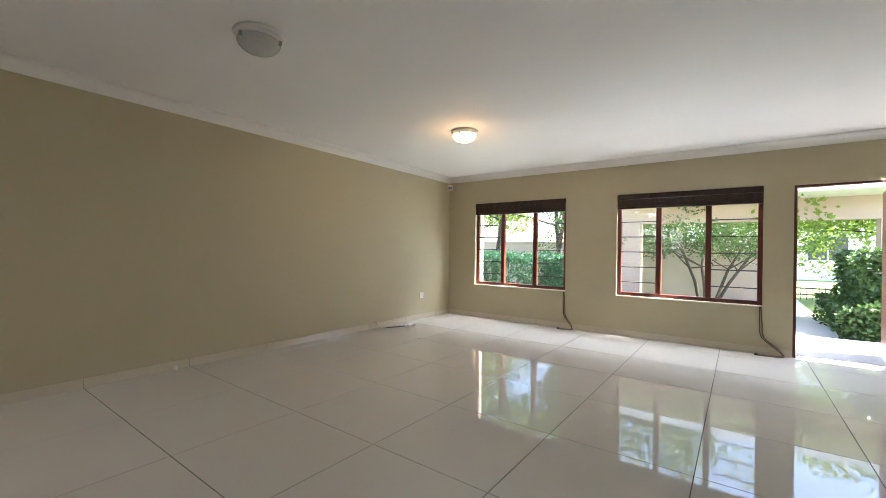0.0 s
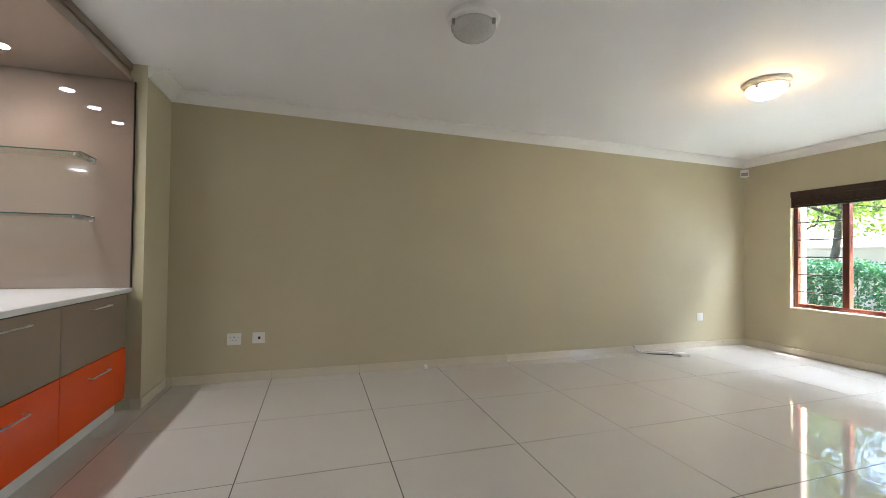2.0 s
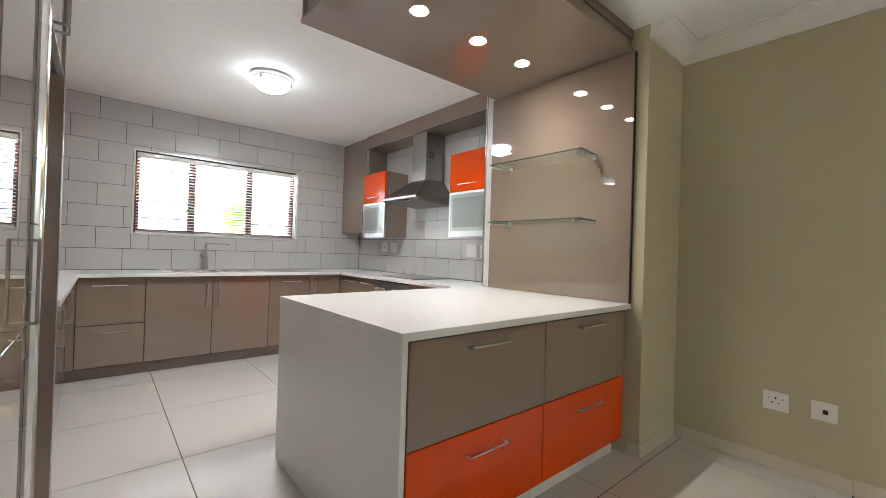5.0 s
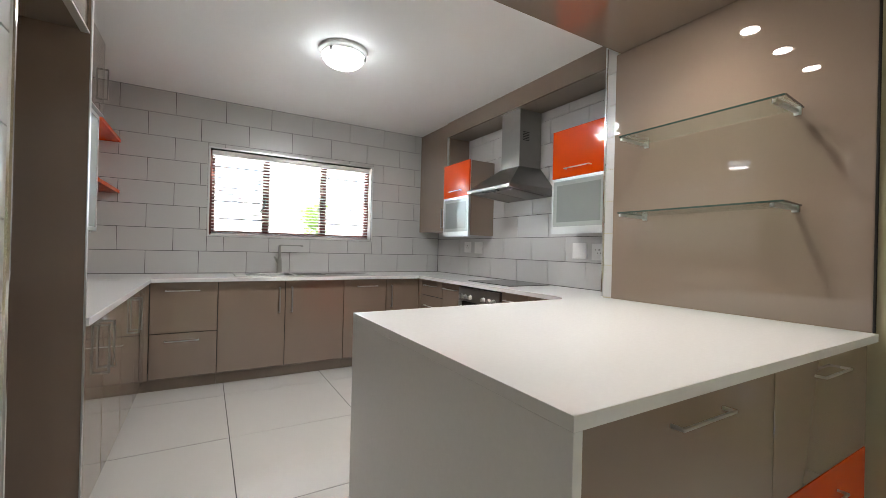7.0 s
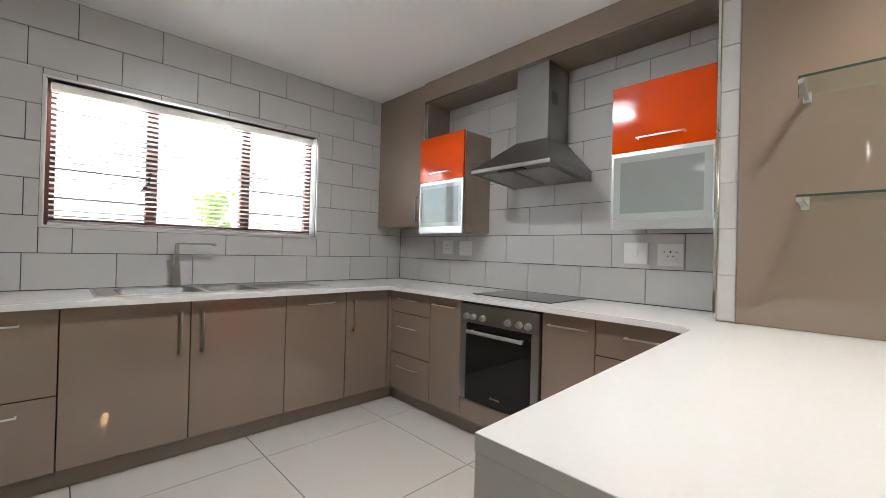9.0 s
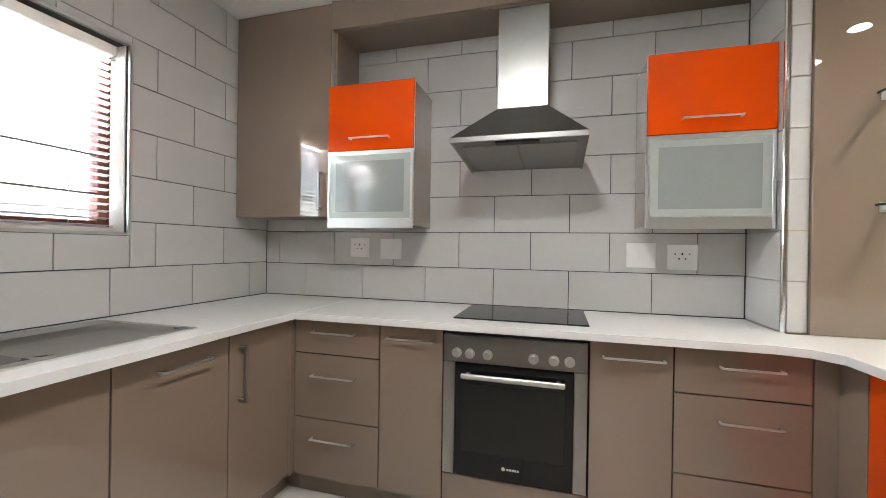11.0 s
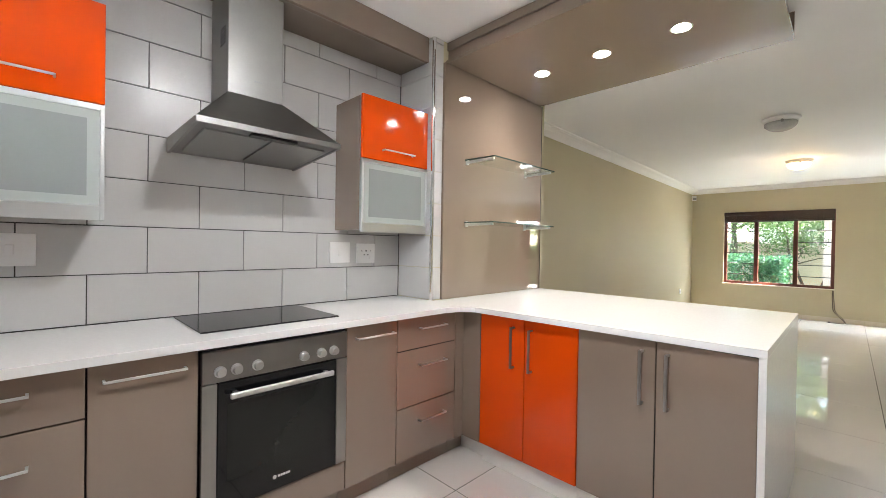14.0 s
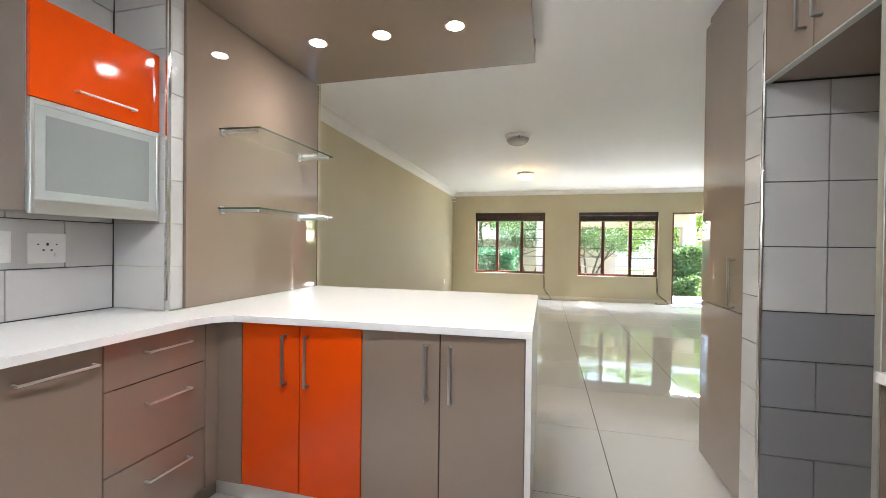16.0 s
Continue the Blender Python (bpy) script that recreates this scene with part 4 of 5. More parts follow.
def socket(side, plane, u, z, w, h, how, label):
    s = thing("wall_socket", opoint(side, plane, u, 0, z), label, "socket")
    part("plate", obox(side, plane, u - w / 2, u + w / 2, 0.0, 0.010, z - h / 2, z + h / 2, 0.003, 2), M_WHITE, s)
    if how == "pins":
        for du, dzz, a, b in ((0.0, 0.017, 0.004, 0.006), (-0.014, -0.008, 0.0035, 0.0035), (0.014, -0.008, 0.0035, 0.0035), (-0.032, 0.016, 0.003, 0.003), (0.032, 0.016, 0.003, 0.003)):
            part("pin_hole", obox(side, plane, u + du - a, u + du + a, 0.0095, 0.0108, z + dzz - b, z + dzz + b), M_BLACK, s)
        part("rocker", obox(side, plane, u + 0.024, u + 0.038, 0.010, 0.014, z - 0.036, z - 0.018, 0.001), M_WHITE, s)
    elif how == "aerial":
        part("aerial_port", obox(side, plane, u - 0.006, u + 0.016, 0.0095, 0.013, z - 0.012, z + 0.012, 0.002), M_BLACK, s)
        part("surround", obox(side, plane, u - 0.022, u + 0.026, 0.0098, 0.0112, z - 0.022, z + 0.022), M_WHITE, s)
    else:
        part("rocker", obox(side, plane, u - 0.012, u + 0.012, 0.010, 0.014, z - 0.020, z + 0.020, 0.002), M_WHITE, s)
    return s


socket("+x", 0.0, 0.562, 0.385, 0.115, 0.105, "pins", "white plastic wall socket above the skirting")
socket("+x", 0.0, 0.765, 0.388, 0.105, 0.100, "aerial", "white plastic aerial socket above the skirting")
socket("+x", 0.0, 6.08, 0.40, 0.10, 0.10, "blank", "white plastic wall plate near the corner")
TF = HOB + 0.0005
socket("+x", TF, -3.316, 1.214, 0.125, 0.118, "pins", "white plastic wall socket on grey tiles")
socket("+x", TF, -3.108, 1.208, 0.138, 0.122, "blank", "white plastic isolator switch on grey tiles")
socket("+x", TF, -1.742, 1.196, 0.136, 0.125, "blank", "white plastic isolator switch on grey tiles")
socket("+x", TF, -1.556, 1.190, 0.134, 0.125, "pins", "white plastic wall socket on grey tiles")


def smooth_path(pts, n=8):
    """Catmull-Rom points through pts."""
    p = [Vector(q) for q in pts]
    p = [p[0] * 2 - p[1]] + p + [p[-1] * 2 - p[-2]]
    out = []
    for i in range(1, len(p) - 2):
        for k in range(n):
            t = k / n
            out.append(0.5 * ((2 * p[i]) + (p[i + 1] - p[i - 1]) * t + (2 * p[i - 1] - 5 * p[i] + 4 * p[i + 1] - p[i + 2]) * t * t + (3 * p[i] - p[i - 1] - 3 * p[i + 1] + p[i + 2]) * t ** 3))
    return out + [p[-2]]


for x, spread in ((2.19, 0.6), (4.575, 1.0)):
    c = thing("blind_cord", (x, NORTH - 0.03, 0), "brown blind cord hanging from the window to the floor", "cord", "blind cords")
    for s in (0.0, 0.022):
        pts = [(x + s * 0.5, NORTH - 0.016, 0.56), (x + s, NORTH - 0.018, 0.38), (x + 0.02 + s, NORTH - 0.03, 0.20), (x + 0.06 + 0.10 * spread + s, NORTH - 0.06, 0.075), (x + 0.10 + 0.12 * spread - s, NORTH - 0.10, 0.012), (x + 0.05 + 0.03 * spread, NORTH - 0.14, 0.008), (x - 0.02, NORTH - 0.13 - s, 0.007)]
        part("cord", tube(smooth_path(pts), 0.006, 6), M_CABLE, c, smooth=True)
    part("cord_end", bx(x - 0.05, x - 0.01, NORTH - 0.145, NORTH - 0.115, 0.0, 0.022, 0.005), M_BLACK, c)

ad = thing("plug_adapter", (0.32, 5.36, 0), "white plug adapter with a cable lying on the floor", "adapter")
bm = bx(0.27, 0.37, 5.36, 5.50, 0.0, 0.035, 0.008, 2)
part("body", bm, M_WHITE, ad)
part("cable", tube(smooth_path([(0.006, 5.02, 0.085), (0.03, 5.03, 0.05), (0.09, 5.08, 0.012), (0.17, 5.18, 0.03), (0.23, 5.29, 0.035), (0.30, 5.37, 0.02)]), 0.006, 6), M_WHITE, ad, smooth=True)
part("cable", tube(smooth_path([(0.006, 5.00, 0.08), (0.05, 5.10, 0.010), (0.15, 5.14, 0.008), (0.21, 5.24, 0.008), (0.28, 5.38, 0.012)]), 0.005, 6), M_BLACK, ad, smooth=True)
for k in range(3):
    part("socket_hole", bx(0.30 + 0.0, 0.318, 5.385 + 0.036 * k, 5.397 + 0.036 * k, 0.0345, 0.0358), M_BLACK, ad)
solid("door_stop", lathe([(0.001, 0.035), (0.015, 0.035), (0.018, 0.03), (0.018, 0.0), (0.001, 0.0)], (0.035, 2.35, 0.0), 14), M_WHITE, "small white door stop on the floor by the skirting", "door stop")
ms = thing("motion_sensor", (0.05, NORTH - 0.05, 2.33), "small white motion sensor in the wall corner", "sensor")
bm = prism([(0.002, NORTH - 0.002), (0.002, NORTH - 0.07), (0.02, NORTH - 0.08), (0.075, NORTH - 0.03), (0.07, NORTH - 0.002)], "z", 2.285, 2.385)
part("housing", bm, M_WHITE, ms)
part("lens", prism([(0.021, NORTH - 0.0815), (0.076, NORTH - 0.0315), (0.074, NORTH - 0.029), (0.019, NORTH - 0.079)], "z", 2.30, 2.345), M_GREY, ms)

# ---- outside ----
M_GRASS = material("lawn", (0.10, 0.16, 0.035), 0.9, vary=0.45, scale=3.0, bump=0.6, bump_scale=60)
M_PAVE = material("porch_paving", (0.42, 0.40, 0.37), 0.6, vary=0.08, scale=3, bump=0.2, bump_scale=90, island=0.3)
M_PLASTER = material("pink_plaster", (0.50, 0.385, 0.335), 0.85, vary=0.08, scale=2, bump=0.5, bump_scale=80)
M_PORCHCEIL = material("porch_ceiling_paint", (0.74, 0.73, 0.70), 0.8, vary=0.04)
M_BARK = material("bark", (0.075, 0.058, 0.045), 0.9, vary=0.3, scale=18, bump=0.8, bump_scale=50)
M_PALEWALL = material("pale_boundary_wall", (0.74, 0.72, 0.69), 0.85, vary=0.06, scale=2, bump=0.4, bump_scale=70)
M_ROOF = material("clay_roof_tile", (0.26, 0.12, 0.08), 0.8, vary=0.2, scale=8)
M_DARKPANE = material("far_window_glass", (0.05, 0.06, 0.07), 0.1)


def leaf_material(name, color, vary=0.5):
    m = material(name, color, 0.45, vary=vary, scale=2.5, bump_scale=25)
    b = m.node_tree.nodes["Principled BSDF"]
    b.inputs["Subsurface Weight"].default_value = 0.0
    tr = m.node_tree.nodes.new("ShaderNodeBsdfTranslucent")
    tr.inputs["Color"].default_value = (color[0] * 1.8, color[1] * 1.8, color[2] * 0.9, 1)
    mix = m.node_tree.nodes.new("ShaderNodeMixShader")
    mix.inputs[0].default_value = 0.35
    out = m.node_tree.nodes["Material Output"]
    m.node_tree.links.new(b.outputs[0], mix.inputs[1])
    m.node_tree.links.new(tr.outputs[0], mix.inputs[2])
    m.node_tree.links.new(mix.outputs[0], out.inputs["Surface"])
    return m


M_HEDGE = leaf_material("hedge_leaves", (0.030, 0.098, 0.062))
M_LEAF = leaf_material("tree_leaves", (0.045, 0.092, 0.032))
M_LEAF_Y = leaf_material("sunny_leaves", (0.14, 0.21, 0.04))


def leaves(points, size, seed):
    """Small folded leaves at the given points, turned at random."""
    rng = np.random.default_rng(seed)
    verts, faces = [], []
    for p in points:
        d = rng.normal(size=3)
        d[2] = d[2] * 0.6 - 0.2
        d /= np.linalg.norm(d)
        s = np.cross(d, rng.normal(size=3))
        s /= np.linalg.norm(s)
        up = np.cross(d, s)
        w = size * rng.uniform(0.6, 1.3)
        i = len(verts)
        verts += [p, p + d * w * 0.5 + s * w * 0.32 + up * w * 0.08, p + d * w, p + d * w * 0.5 - s * w * 0.32 + up * w * 0.08]
        faces += [(i, i + 1, i + 2), (i, i + 2, i + 3)]
    return [tuple(v) for v in verts], faces


def leaf_part(name, points, size, seed, mat, parent, label=""):
    v, f = leaves(points, size, seed)
    o = ORIGIN[parent.name]
    me = bpy.data.meshes.new(name)
    me.from_pydata([(a - o.x, b - o.y, c - o.z) for a, b, c in v], [], f)
    me.materials.append(mat)
    ob = new(name, me)
    ob.parent = parent
    ORIGIN[ob.name] = o
    return tagged(ob, label)


def clump_points(centres, radius, n, seed):
    rng = np.random.default_rng(seed)
    c = np.array(centres)[rng.integers(0, len(centres), n)]
    d = rng.normal(size=(n, 3))
    d /= np.linalg.norm(d, axis=1)[:, None]
    return c + d * (radius * rng.uniform(0.35, 1.0, (n, 1)) ** 0.6) * np.array((1, 1, 0.75))


def tree(x, y, height, spread, stems, n, size, mat, seed, label, lean=0.35, low=0.45, base=0.0):
    """Stems that fork into limbs, with clumps of leaves round the limb ends."""
    rng = np.random.default_rng(seed)
    top = thing("tree", (x, y, base), label, "tree", "garden trees")
    ends = []
    for s in range(stems):
        a = rng.uniform(0, 6.28)
        off = 0.16 * (stems > 1)
        p = np.array((x + off * math.cos(a), y + off * math.sin(a), base - 0.05))
        d = np.array((math.cos(a) * lean, math.sin(a) * lean, 1.0))
        r = 0.035 * height / 3 * (1.6 if stems == 1 else 1.0)
        pts, rad = [p.copy()], [r]
        for k in range(6):
            d += rng.normal(size=3) * 0.13 * np.array((1, 1, 0.2))
            p = p + d / np.linalg.norm(d) * height * 0.11
            pts.append(p.copy())
            rad.append(r * (1 - 0.09 * k))
        part("trunk", tube([tuple(q) for q in pts], rad, 7), M_BARK, top, smooth=True)
        for b in range(5):
            start = pts[3 + b % 4]
            bd = np.array((rng.normal(), rng.normal(), rng.uniform(0.35, 1.1)))
            bd /= np.linalg.norm(bd)
            mid = start + bd * spread * 0.35
            end = mid + (bd + rng.normal(size=3) * 0.35) * spread * 0.35
            part("limb", tube([tuple(start), tuple(mid), tuple(end)], [r * 0.5, r * 0.32, r * 0.12], 5), M_BARK, top, smooth=True)
            ends += [mid, end]
        ends.append(pts[-1])
    cents = []
    for e in ends:
        for k in range(3):
            q = e + rng.normal(size=3) * spread * 0.22
            if q[2] > base + height * low:
                cents.append(q)
    leaf_part("crown", clump_points(cents, spread * 0.22, n, seed + 50), size, seed, mat, top, "leafy crown with gaps")
    return top


def shrub(name, x0, x1, y0, y1, z0, z1, n, size, mat, seed, label, category):
    """A dense bush or hedge: leaves over a lumpy body, with short stems inside."""
    rng = np.random.default_rng(seed)
    top = thing(name, ((x0 + x1) / 2, (y0 + y1) / 2, z0), label, category)
    for k in range(max(3, int((x1 - x0) * 3))):
        x, y = rng.uniform(x0 + 0.1, x1 - 0.1), rng.uniform(y0 + 0.1, y1 - 0.1)
        part("stem", tube([(x, y, z0 - 0.03), (x + rng.normal() * 0.08, y + rng.normal() * 0.08, (z0 + z1) / 2), (x + rng.normal() * 0.15, y + rng.normal() * 0.15, z1 - 0.15)], [0.014, 0.010, 0.005], 5), M_BARK, top)
    p = rng.uniform(0, 1, (n, 3))
    p[:, 2] = p[:, 2] ** 0.7
    # push towards the skin, then make the skin uneven
    ax = rng.integers(0, 3, n)
    for a in range(3):
        pick = (ax == a) & (rng.uniform(size=n) < 0.8)
        side = np.where(rng.uniform(size=n) < 0.5, rng.uniform(0, 0.14, n), rng.uniform(0.86, 1.0, n))
        if a == 2:
            side = rng.uniform(0.86, 1.0, n)
        p[pick, a] = side[pick]
    q = np.array((x0, y0, z0)) + p * np.array((x1 - x0, y1 - y0, z1 - z0))
    for i in range(n):
        w = noise.noise_vector(Vector(q[i]) * 2.3)
        q[i] += np.array(w) * 0.13
    q[:, 2] = np.maximum(q[:, 2], z0 + 0.02)
    leaf_part("foliage", q, size, seed, mat, top, "dense small leaves")
    return top


structure("ground", bx(-90, 90, -90, 90, -0.5, -0.16), M_GRASS, "sunlit lawn and garden ground", "ground")
structure("pavement", bx(2.6, 7.6, NORTH + T, 8.9, -0.3, -0.03), M_PAVE, "pale porch paving outside the front door", "pavement")
structure("path", bx(4.6, 5.7, 8.91, 16, -0.3, -0.10), M_PAVE, "pale paved garden path", "path")
structure("threshold", bx(DOOR[0], DOOR[1], NORTH, NORTH + T, -0.2, -0.006), M_PAVE, "pale door threshold", "threshold")
# porch roof with its beam and columns
pr = thing("porch_roof", (4.6, 9.5, 2.3), "covered porch roof with a pink plastered beam and columns", "porch")
part("ceiling_slab", bx(1.9, 6.95, 10.7, 12.2, 2.36, 2.52), M_PORCHCEIL, pr)
part("beam", bx(1.9, 6.95, 11.95, 12.2, 1.90, 2.36), M_PLASTER, pr, "pink plastered beam")
part("column", bx(1.90, 2.35, 11.9, 12.25, -0.2, 1.898), M_PLASTER, pr, "square plastered column")
part("column", bx(6.55, 6.95, 11.9, 12.25, -0.2, 1.898), M_PLASTER, pr, "square plastered column")
solid("garden_pillar", bx(-1.05, -0.62, 8.8, 9.2, -0.2, 2.9, 0.01), M_PLASTER, "square pink plastered garden pillar", "pillar")
bw = thing("boundary_wall", (-1, 14.6, -0.2), "pink plastered garden boundary wall with a coping", "wall")
part("wall_body", bx(-12, 4.95, 14.6, 14.8, -0.3, 1.45), M_PLASTER, bw)
part("coping", bx(-12.02, 4.99, 14.56, 14.84, 1.452, 1.52, 0.01), M_PLASTER, bw)
shrub("hedge", -4.2, 1.35, 9.6, 10.6, -0.16, 1.10, 30000, 0.065, M_HEDGE, 3, "dense clipped green hedge outside the window", "hedge")
tree(3.7, 13.2, 3.4, 1.7, 4, 13000, 0.065, M_LEAF, 11, "slender multi-stemmed garden tree before the boundary wall", 0.25, 0.42, -0.2)
tree(1.75, 13.0, 3.6, 1.7, 3, 12000, 0.065, M_LEAF, 12, "slender multi-stemmed garden tree before the boundary wall", 0.3, 0.40, -0.2)
tree(-0.1, 13.4, 7.0, 3.4, 2, 14000, 0.09, M_LEAF, 13, "slender garden tree before the boundary wall", 0.2, 0.35, -0.2)
tree(-2.6, 13.0, 7.5, 4.0, 2, 15000, 0.10, M_LEAF_Y, 14, "sunlit garden tree behind the hedge", 0.2, 0.3, -0.2)
tree(-5.5, 16.5, 6.5, 3.2, 1, 6000, 0.16, M_LEAF_Y, 15, "tall sunlit tree beyond the boundary wall", 0.15, 0.3, -0.2)
tree(5.0, 18.5, 6.5, 3.6, 2, 18000, 0.11, M_LEAF_Y, 16, "tall sunlit tree at the end of the path", 0.2, 0.12, -0.2)
tree(7.8, 16.0, 5.5, 3.2, 3, 18000, 0.11, M_LEAF_Y, 17, "tall sunlit tree beyond the path", 0.2, 0.2, -0.2)
tree(12.5, 20.0, 7.0, 4.0, 1, 7000, 0.18, M_LEAF, 18, "tall tree at the far side of the garden", 0.15, 0.2, -0.2)
tree(2.4, 20.0, 8.5, 4.4, 1, 9000, 0.17, M_LEAF, 19, "tall tree beyond the boundary wall", 0.15, 0.2, -0.2)
shrub("garden_bush", 5.85, 8.6, 9.3, 11.7, -0.16, 1.22, 26000, 0.08, M_LEAF, 21, "leafy green bush beside the garden path", "bush")
shrub("garden_bush", 3.4, 4.3, 16.2, 17.4, -0.16, 0.9, 3500, 0.09, M_LEAF_Y, 22, "round yellow-green bush on the lawn", "bush")
shrub("garden_bush", 5.62, 6.1, 8.95, 11.5, -0.12, 0.42, 5000, 0.07, M_LEAF, 23, "low strappy plants along the path edge", "bush")
hs = thing("house", (6, 30, -0.2), "pale plastered neighbouring house far behind the garden", "house")
part("wall", bx(-2, 15, 29, 36, -0.3, 3.0), M_PALEWALL, hs)
bm = prism([(28.3, 3.0), (36.7, 3.0), (32.5, 5.2)], "x", -2.6, 15.6)
part("roof", bm, M_ROOF, hs, "clay tiled roof")
for x in (1.0, 4.5, 8.0, 11.5):
    w = part("window", bx(x - 0.75, x + 0.75, 28.96, 29.0, 0.9, 2.1), M_DARKPANE, hs)
    part("frame", bx(x - 0.03, x + 0.03, 28.93, 28.96, 0.9, 2.1), M_WHITE, w)
gf = thing("garden_fence", (5.5, 15.2, -0.1), "low dark steel fence at the end of the path", "fence")
for k in range(16):
    x = 4.5 + 0.13 * k
    part("picket", bx(x, x + 0.014, 16.2, 16.214, -0.12, 0.25), M_BLACK, gf)
part("rail", bx(4.45, 6.55, 16.19, 16.225, 0.20, 0.23), M_BLACK, gf)
part("rail", bx(4.45, 6.55, 16.19, 16.225, 0.02, 0.05), M_BLACK, gf)
# behind the kitchen window
yw = thing("yard_wall", (2, -8.2, -0.2), "pale plastered yard wall outside the kitchen", "wall")
part("wall_body", bx(-8, 12, -8.4, -8.2, -0.3, 1.75), M_PALEWALL, yw)
part("coping", bx(-8, 12, -8.44, -8.16, 1.752, 1.82, 0.01), M_PALEWALL, yw)
structure("yard_pavement", bx(-8, 12, -8.19, SINK - T - 0.01, -0.3, -0.12), M_PAVE, "pale paving of the kitchen yard", "pavement")
shrub("garden_bush", 0.75, 1.1, -7.9, -7.5, -0.13, 1.95, 900, 0.10, M_LEAF_Y, 31, "slim green bush by the yard wall", "bush")

# ---- tiles, laid last ----
SHARED = {}


def tile_mesh(dims, mat, chamfer):
    """One tile's mesh, shared by all tiles of that size; its proud face looks along +z."""
    key = (round(dims[0], 4), round(dims[1], 4), round(dims[2], 4), mat.name)
    if key not in SHARED:
        w, h, t = dims
        me = bpy.data.meshes.new("tile")
        c = chamfer
        v = [(-w / 2, -h / 2, 0), (w / 2, -h / 2, 0), (w / 2, h / 2, 0), (-w / 2, h / 2, 0)]
        v += [(x, y, t - c) for x, y, z in v[:4]]
        v += [(x - math.copysign(c, x), y - math.copysign(c, y), t) for x, y, z in v[:4]]
        f = [(i, (i + 1) % 4, (i + 1) % 4 + 4, i + 4) for i in range(4)] + [(i + 4, (i + 1) % 4 + 4, (i + 1) % 4 + 8, i + 8) for i in range(4)] + [(8, 9, 10, 11)]
        me.from_pydata(v, [], f)
        me.materials.append(mat)
        SHARED[key] = me
    return SHARED[key]


def lay(name, parent, dims, mat, m, chamfer=0.0008):
    ob = new(name, tile_mesh(dims, mat, chamfer))
    ob.parent = parent
    ob.matrix_parent_inverse = parent.matrix_world.inverted()
    ob.matrix_basis = m
    return ob


rng = random.Random(5)
# floor: 0.8 m squares; rows against the walls are cut
GX, GY, P = 0.99, 0.08, 0.8


def floor_tile(x0, x1, y0, y1):
    if x1 - x0 > 0.02 and y1 - y0 > 0.02:
        g = 0.0024
        lay("floor_tile", floor, (x1 - x0 - 2 * g, y1 - y0 - 2 * g, 0.0015), M_FLOOR, pose((x0 + x1) / 2, (y0 + y1) / 2, SUB, rng.gauss(0, 0.02), rng.gauss(0, 0.02), 0), 0.0006)


for i in range(-2, 7):
    for j in range(-6, 9):
        x0, x1, y0, y1 = GX + P * i, GX + P * (i + 1), GY + P * j, GY + P * (j + 1)
        x0, x1, y0, y1 = max(x0, 0.0), min(x1, EAST_L), max(y0, SINK), min(y1, NORTH)
        if x1 <= x0 or y1 <= y0 or (x0 >= EAST_K + 0.12 and y1 <= SOUTH_L):
            continue
        floor_tile(x0, x1, y0, y1)

# skirting tiles
sk_top = 0.078
wall = bpy.data.objects["wall_west"]
for j in range(-1, 9):
    y0, y1 = max(GY + P * j, 0.041), min(GY + P * (j + 1), NORTH - 0.001)
    if y1 - y0 > 0.03:
        lay("skirting_tile", wall, (y1 - y0 - 0.003, sk_top, 0.010), M_SKIRT, Matrix.Translation((0.0, (y0 + y1) / 2, sk_top / 2)) @ Matrix(((0, 0, 1, 0), (1, 0, 0, 0), (0, 1, 0, 0), (0, 0, 0, 1))))
wall = bpy.data.objects["wall_north"]
for i in range(-2, 7):
    for a, b in ((0.011, DOOR[0]), (DOOR[1], EAST_L)):
        x0, x1 = max(GX + P * i, a), min(GX + P * (i + 1), b)
        if x1 - x0 > 0.03:
            lay("skirting_tile", wall, (x1 - x0 - 0.003, sk_top, 0.010), M_SKIRT, Matrix.Translation(((x0 + x1) / 2, NORTH, sk_top / 2)) @ Matrix(((-1, 0, 0, 0), (0, 0, -1, 0), (0, 1, 0, 0), (0, 0, 0, 1))) @ pose(0, 0, 0, 0, 0, 0))
wall = bpy.data.objects["wall_pier"]
PIER_N = 0.03
lay("skirting_tile", wall, (0.518, sk_top, 0.010), M_SKIRT, Matrix.Translation((0.27, PIER_N, sk_top / 2)) @ Matrix(((-1, 0, 0, 0), (0, 0, 1, 0), (0, 1, 0, 0), (0, 0, 0, 1))))
lay("skirting_tile", wall, (0.07, sk_top, 0.010), M_SKIRT, Matrix.Translation((0.52, 0.002, sk_top / 2)) @ Matrix(((0, 0, 1, 0), (1, 0, 0, 0), (0, 1, 0, 0), (0, 0, 0, 1))))


def cut(r, hole):
    """The rectangles left of r when hole is taken out."""
    a0, a1, b0, b1 = r
    h0, h1, k0, k1 = hole
    if h0 >= a1 or h1 <= a0 or k0 >= b1 or k1 <= b0:
        return [r]
    out = []
    if a0 < h0:
        out.append((a0, h0, b0, b1))
    if a1 > h1:
        out.append((h1, a1, b0, b1))
    m0, m1 = max(a0, h0), min(a1, h1)
    if b0 < k0:
        out.append((m0, m1, b0, k0))
    if b1 > k1:
        out.append((m0, m1, k1, b1))
    return out


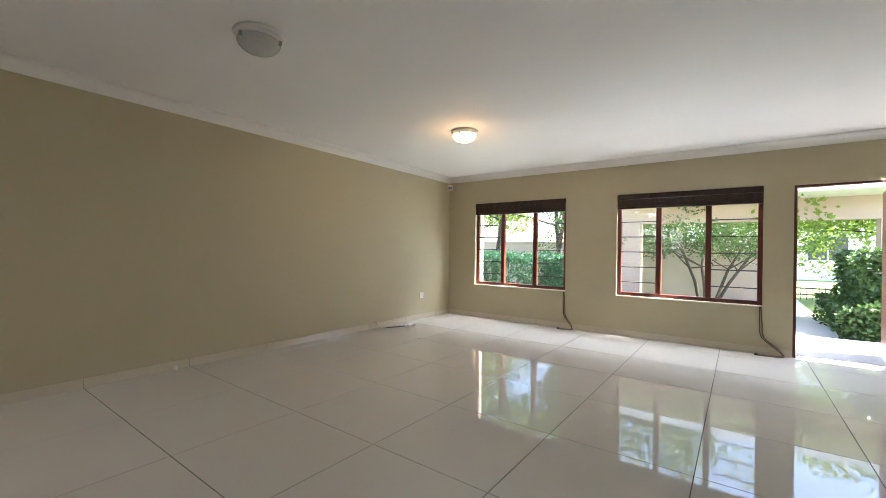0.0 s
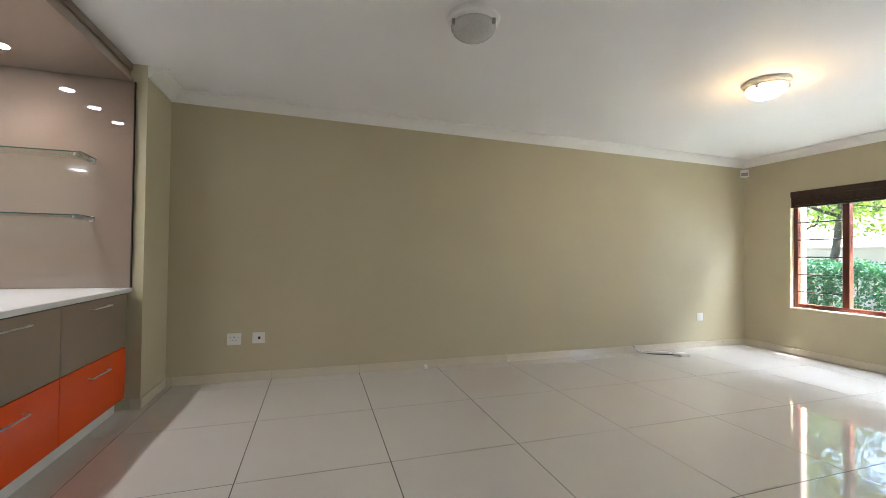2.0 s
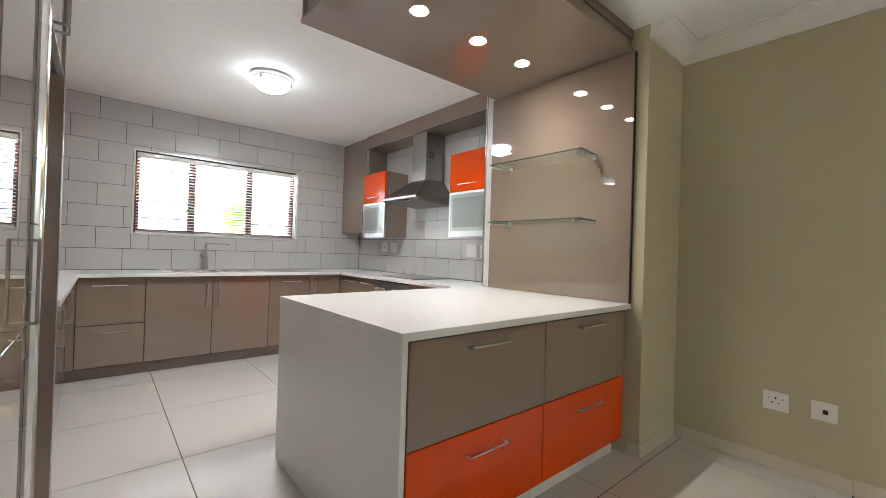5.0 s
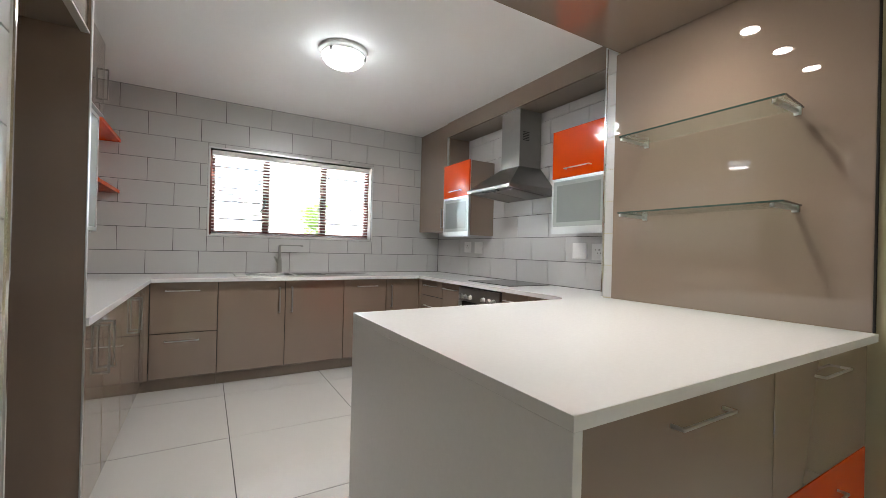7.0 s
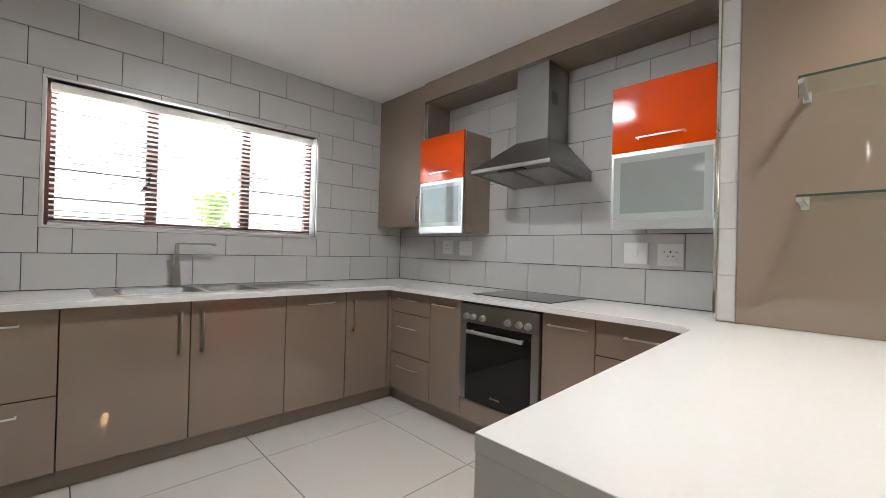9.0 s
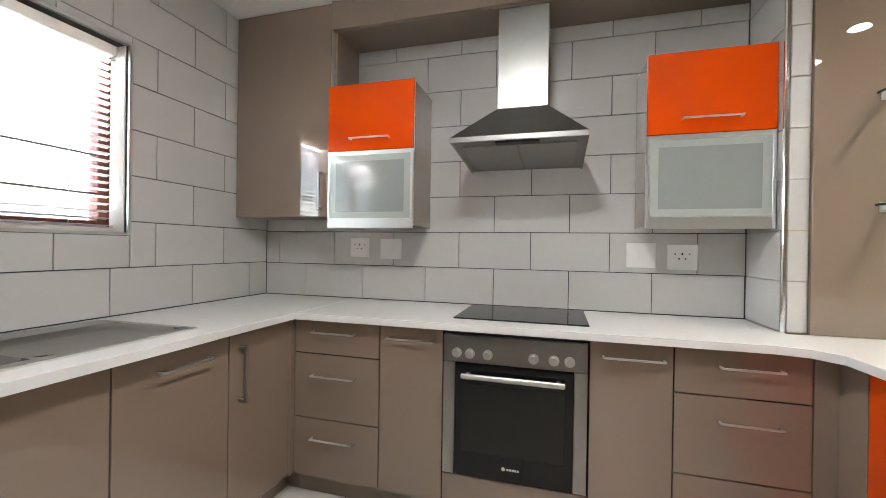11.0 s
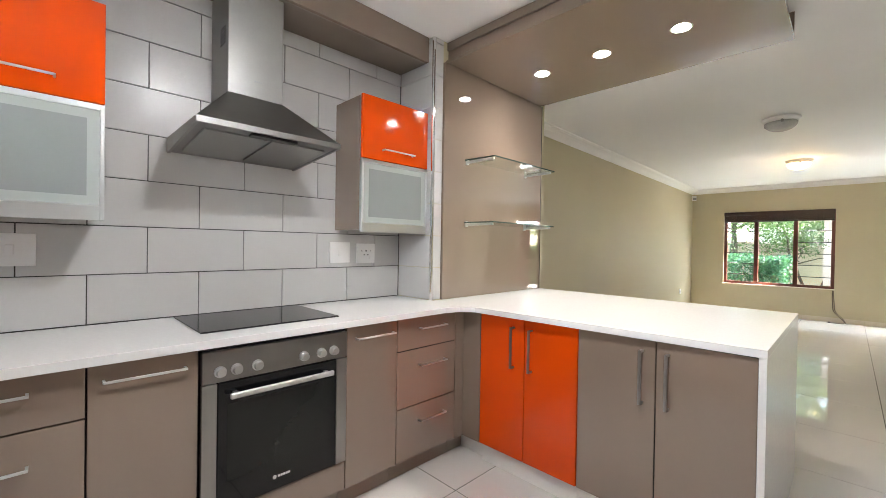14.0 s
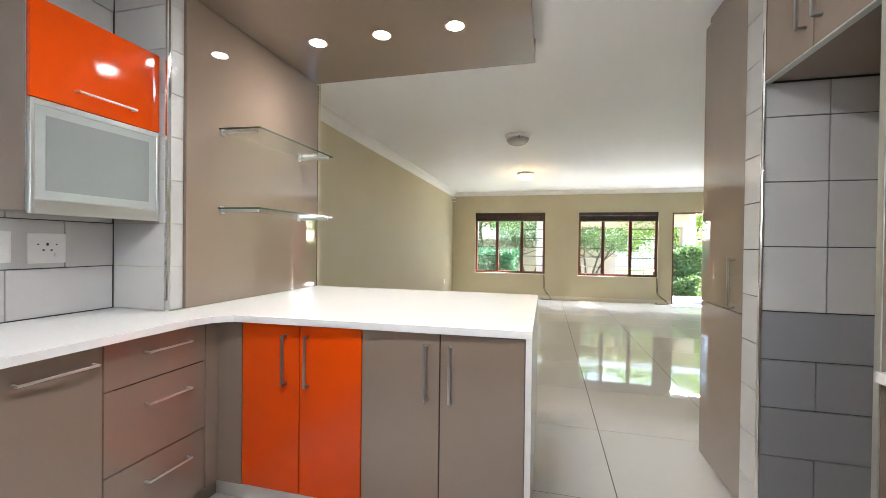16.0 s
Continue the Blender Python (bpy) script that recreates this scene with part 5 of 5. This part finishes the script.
def wall_tiles(parent, turn, origin, u_range, z_range, u_first, z_first, tw, th, stagger, mat, holes=(), t=0.008, first_row=0):
    """Tiles on a wall, brick bond when stagger is half a tile. turn maps (u, up, out) to the world."""
    g = 0.0022
    for r in range(-6, 12):
        z0, z1 = max(z_first + th * r, z_range[0]), min(z_first + th * (r + 1), z_range[1])
        if z1 - z0 < 0.02:
            continue
        for k in range(-16, 16):
            s = u_first + tw * k + (stagger if (r + first_row) % 2 else 0)
            u0, u1 = max(s, u_range[0]), min(s + tw, u_range[1])
            if u1 - u0 < 0.02:
                continue
            pieces = [(u0, u1, z0, z1)]
            for h in holes:
                pieces = [q for p in pieces for q in cut(p, h)]
            for a0, a1, b0, b1 in pieces:
                if a1 - a0 < 0.012 or b1 - b0 < 0.012:
                    continue
                m = Matrix.Translation(origin) @ turn @ Matrix.Translation(((a0 + a1) / 2, (b0 + b1) / 2, 0)) @ pose(0, 0, 0, rng.gauss(0, 0.05), rng.gauss(0, 0.05), 0)
                lay("wall_tile", parent, (a1 - a0 - 2 * g, b1 - b0 - 2 * g, t), mat, m)


TO_PX = Matrix(((0, 0, 1, 0), (1, 0, 0, 0), (0, 1, 0, 0), (0, 0, 0, 1)))      # u = y, faces +x
TO_PY = Matrix(((-1, 0, 0, 0), (0, 0, 1, 0), (0, 1, 0, 0), (0, 0, 0, 1)))     # u = -x, faces +y
TO_NY = Matrix(((1, 0, 0, 0), (0, 0, -1, 0), (0, 1, 0, 0), (0, 0, 0, 1)))     # u = x, faces -y
TO_NX = Matrix(((0, 0, -1, 0), (-1, 0, 0, 0), (0, 1, 0, 0), (0, 0, 0, 1)))    # u = -y, faces -x
TW, TH, Z0 = 0.402, 0.2035, 0.902
hobw = bpy.data.objects["wall_hob"]
wall_tiles(hobw, TO_PX, (HOB - 0.008, 0, 0), (SINK + 0.001, -1.284), (Z0, CEIL - 0.002), -2.492, Z0, TW, TH, 0.201, M_TILE)
wall_tiles(wall_sink, TO_PY, (0, SINK - 0.008, 0), (-EAST_K, -HOB), (Z0, CEIL - 0.002), -1.985, Z0, 0.408, 0.2075, 0.204, M_TILE, [(-kx1 - 0.012, -kx0 + 0.012, kz0 - 0.012, kz1 + 0.012)])
pw = bpy.data.objects["wall_pier"]
wall_tiles(pw, TO_NY, (0, -1.275, 0), (HOB, 0.512), (Z0, CEIL - 0.002), 0.115, Z0, TW, TH, 0.0, M_TILE)
wall_tiles(pw, TO_PX, (0.520, 0, 0), (-1.268, -1.198), (Z0, CEIL - 0.002), -1.268, Z0, 0.07, TH, 0.0, M_TILE)
structure("trim_pier", bx(0.512, 0.530, -1.2865, -1.2685, 0.9005, CEIL - 0.002, 0.004), M_CHROME, "chrome corner trim on the tiled pier", "trim")
nw = bpy.data.objects["wall_niche"]
wall_tiles(nw, TO_NX, (3.125, 0, 0), (0.638, 0.795), (0.0, CEIL - 0.002), 0.638, 0.0, 0.157, 0.2035, 0.0, M_TILE)
wall_tiles(nw, TO_NY, (0, -0.787, 0), (3.120, EAST_K), (0.962, 1.921), 3.120, 0.962, 0.232, 0.272, 0.0, M_TILE)
wall_tiles(nw, TO_NY, (0, -0.787, 0), (3.120, EAST_K), (0.0, 0.961), 3.120, 0.961 - 5 * 0.2035, 0.402, 0.2035, 0.201, M_TILE_D)
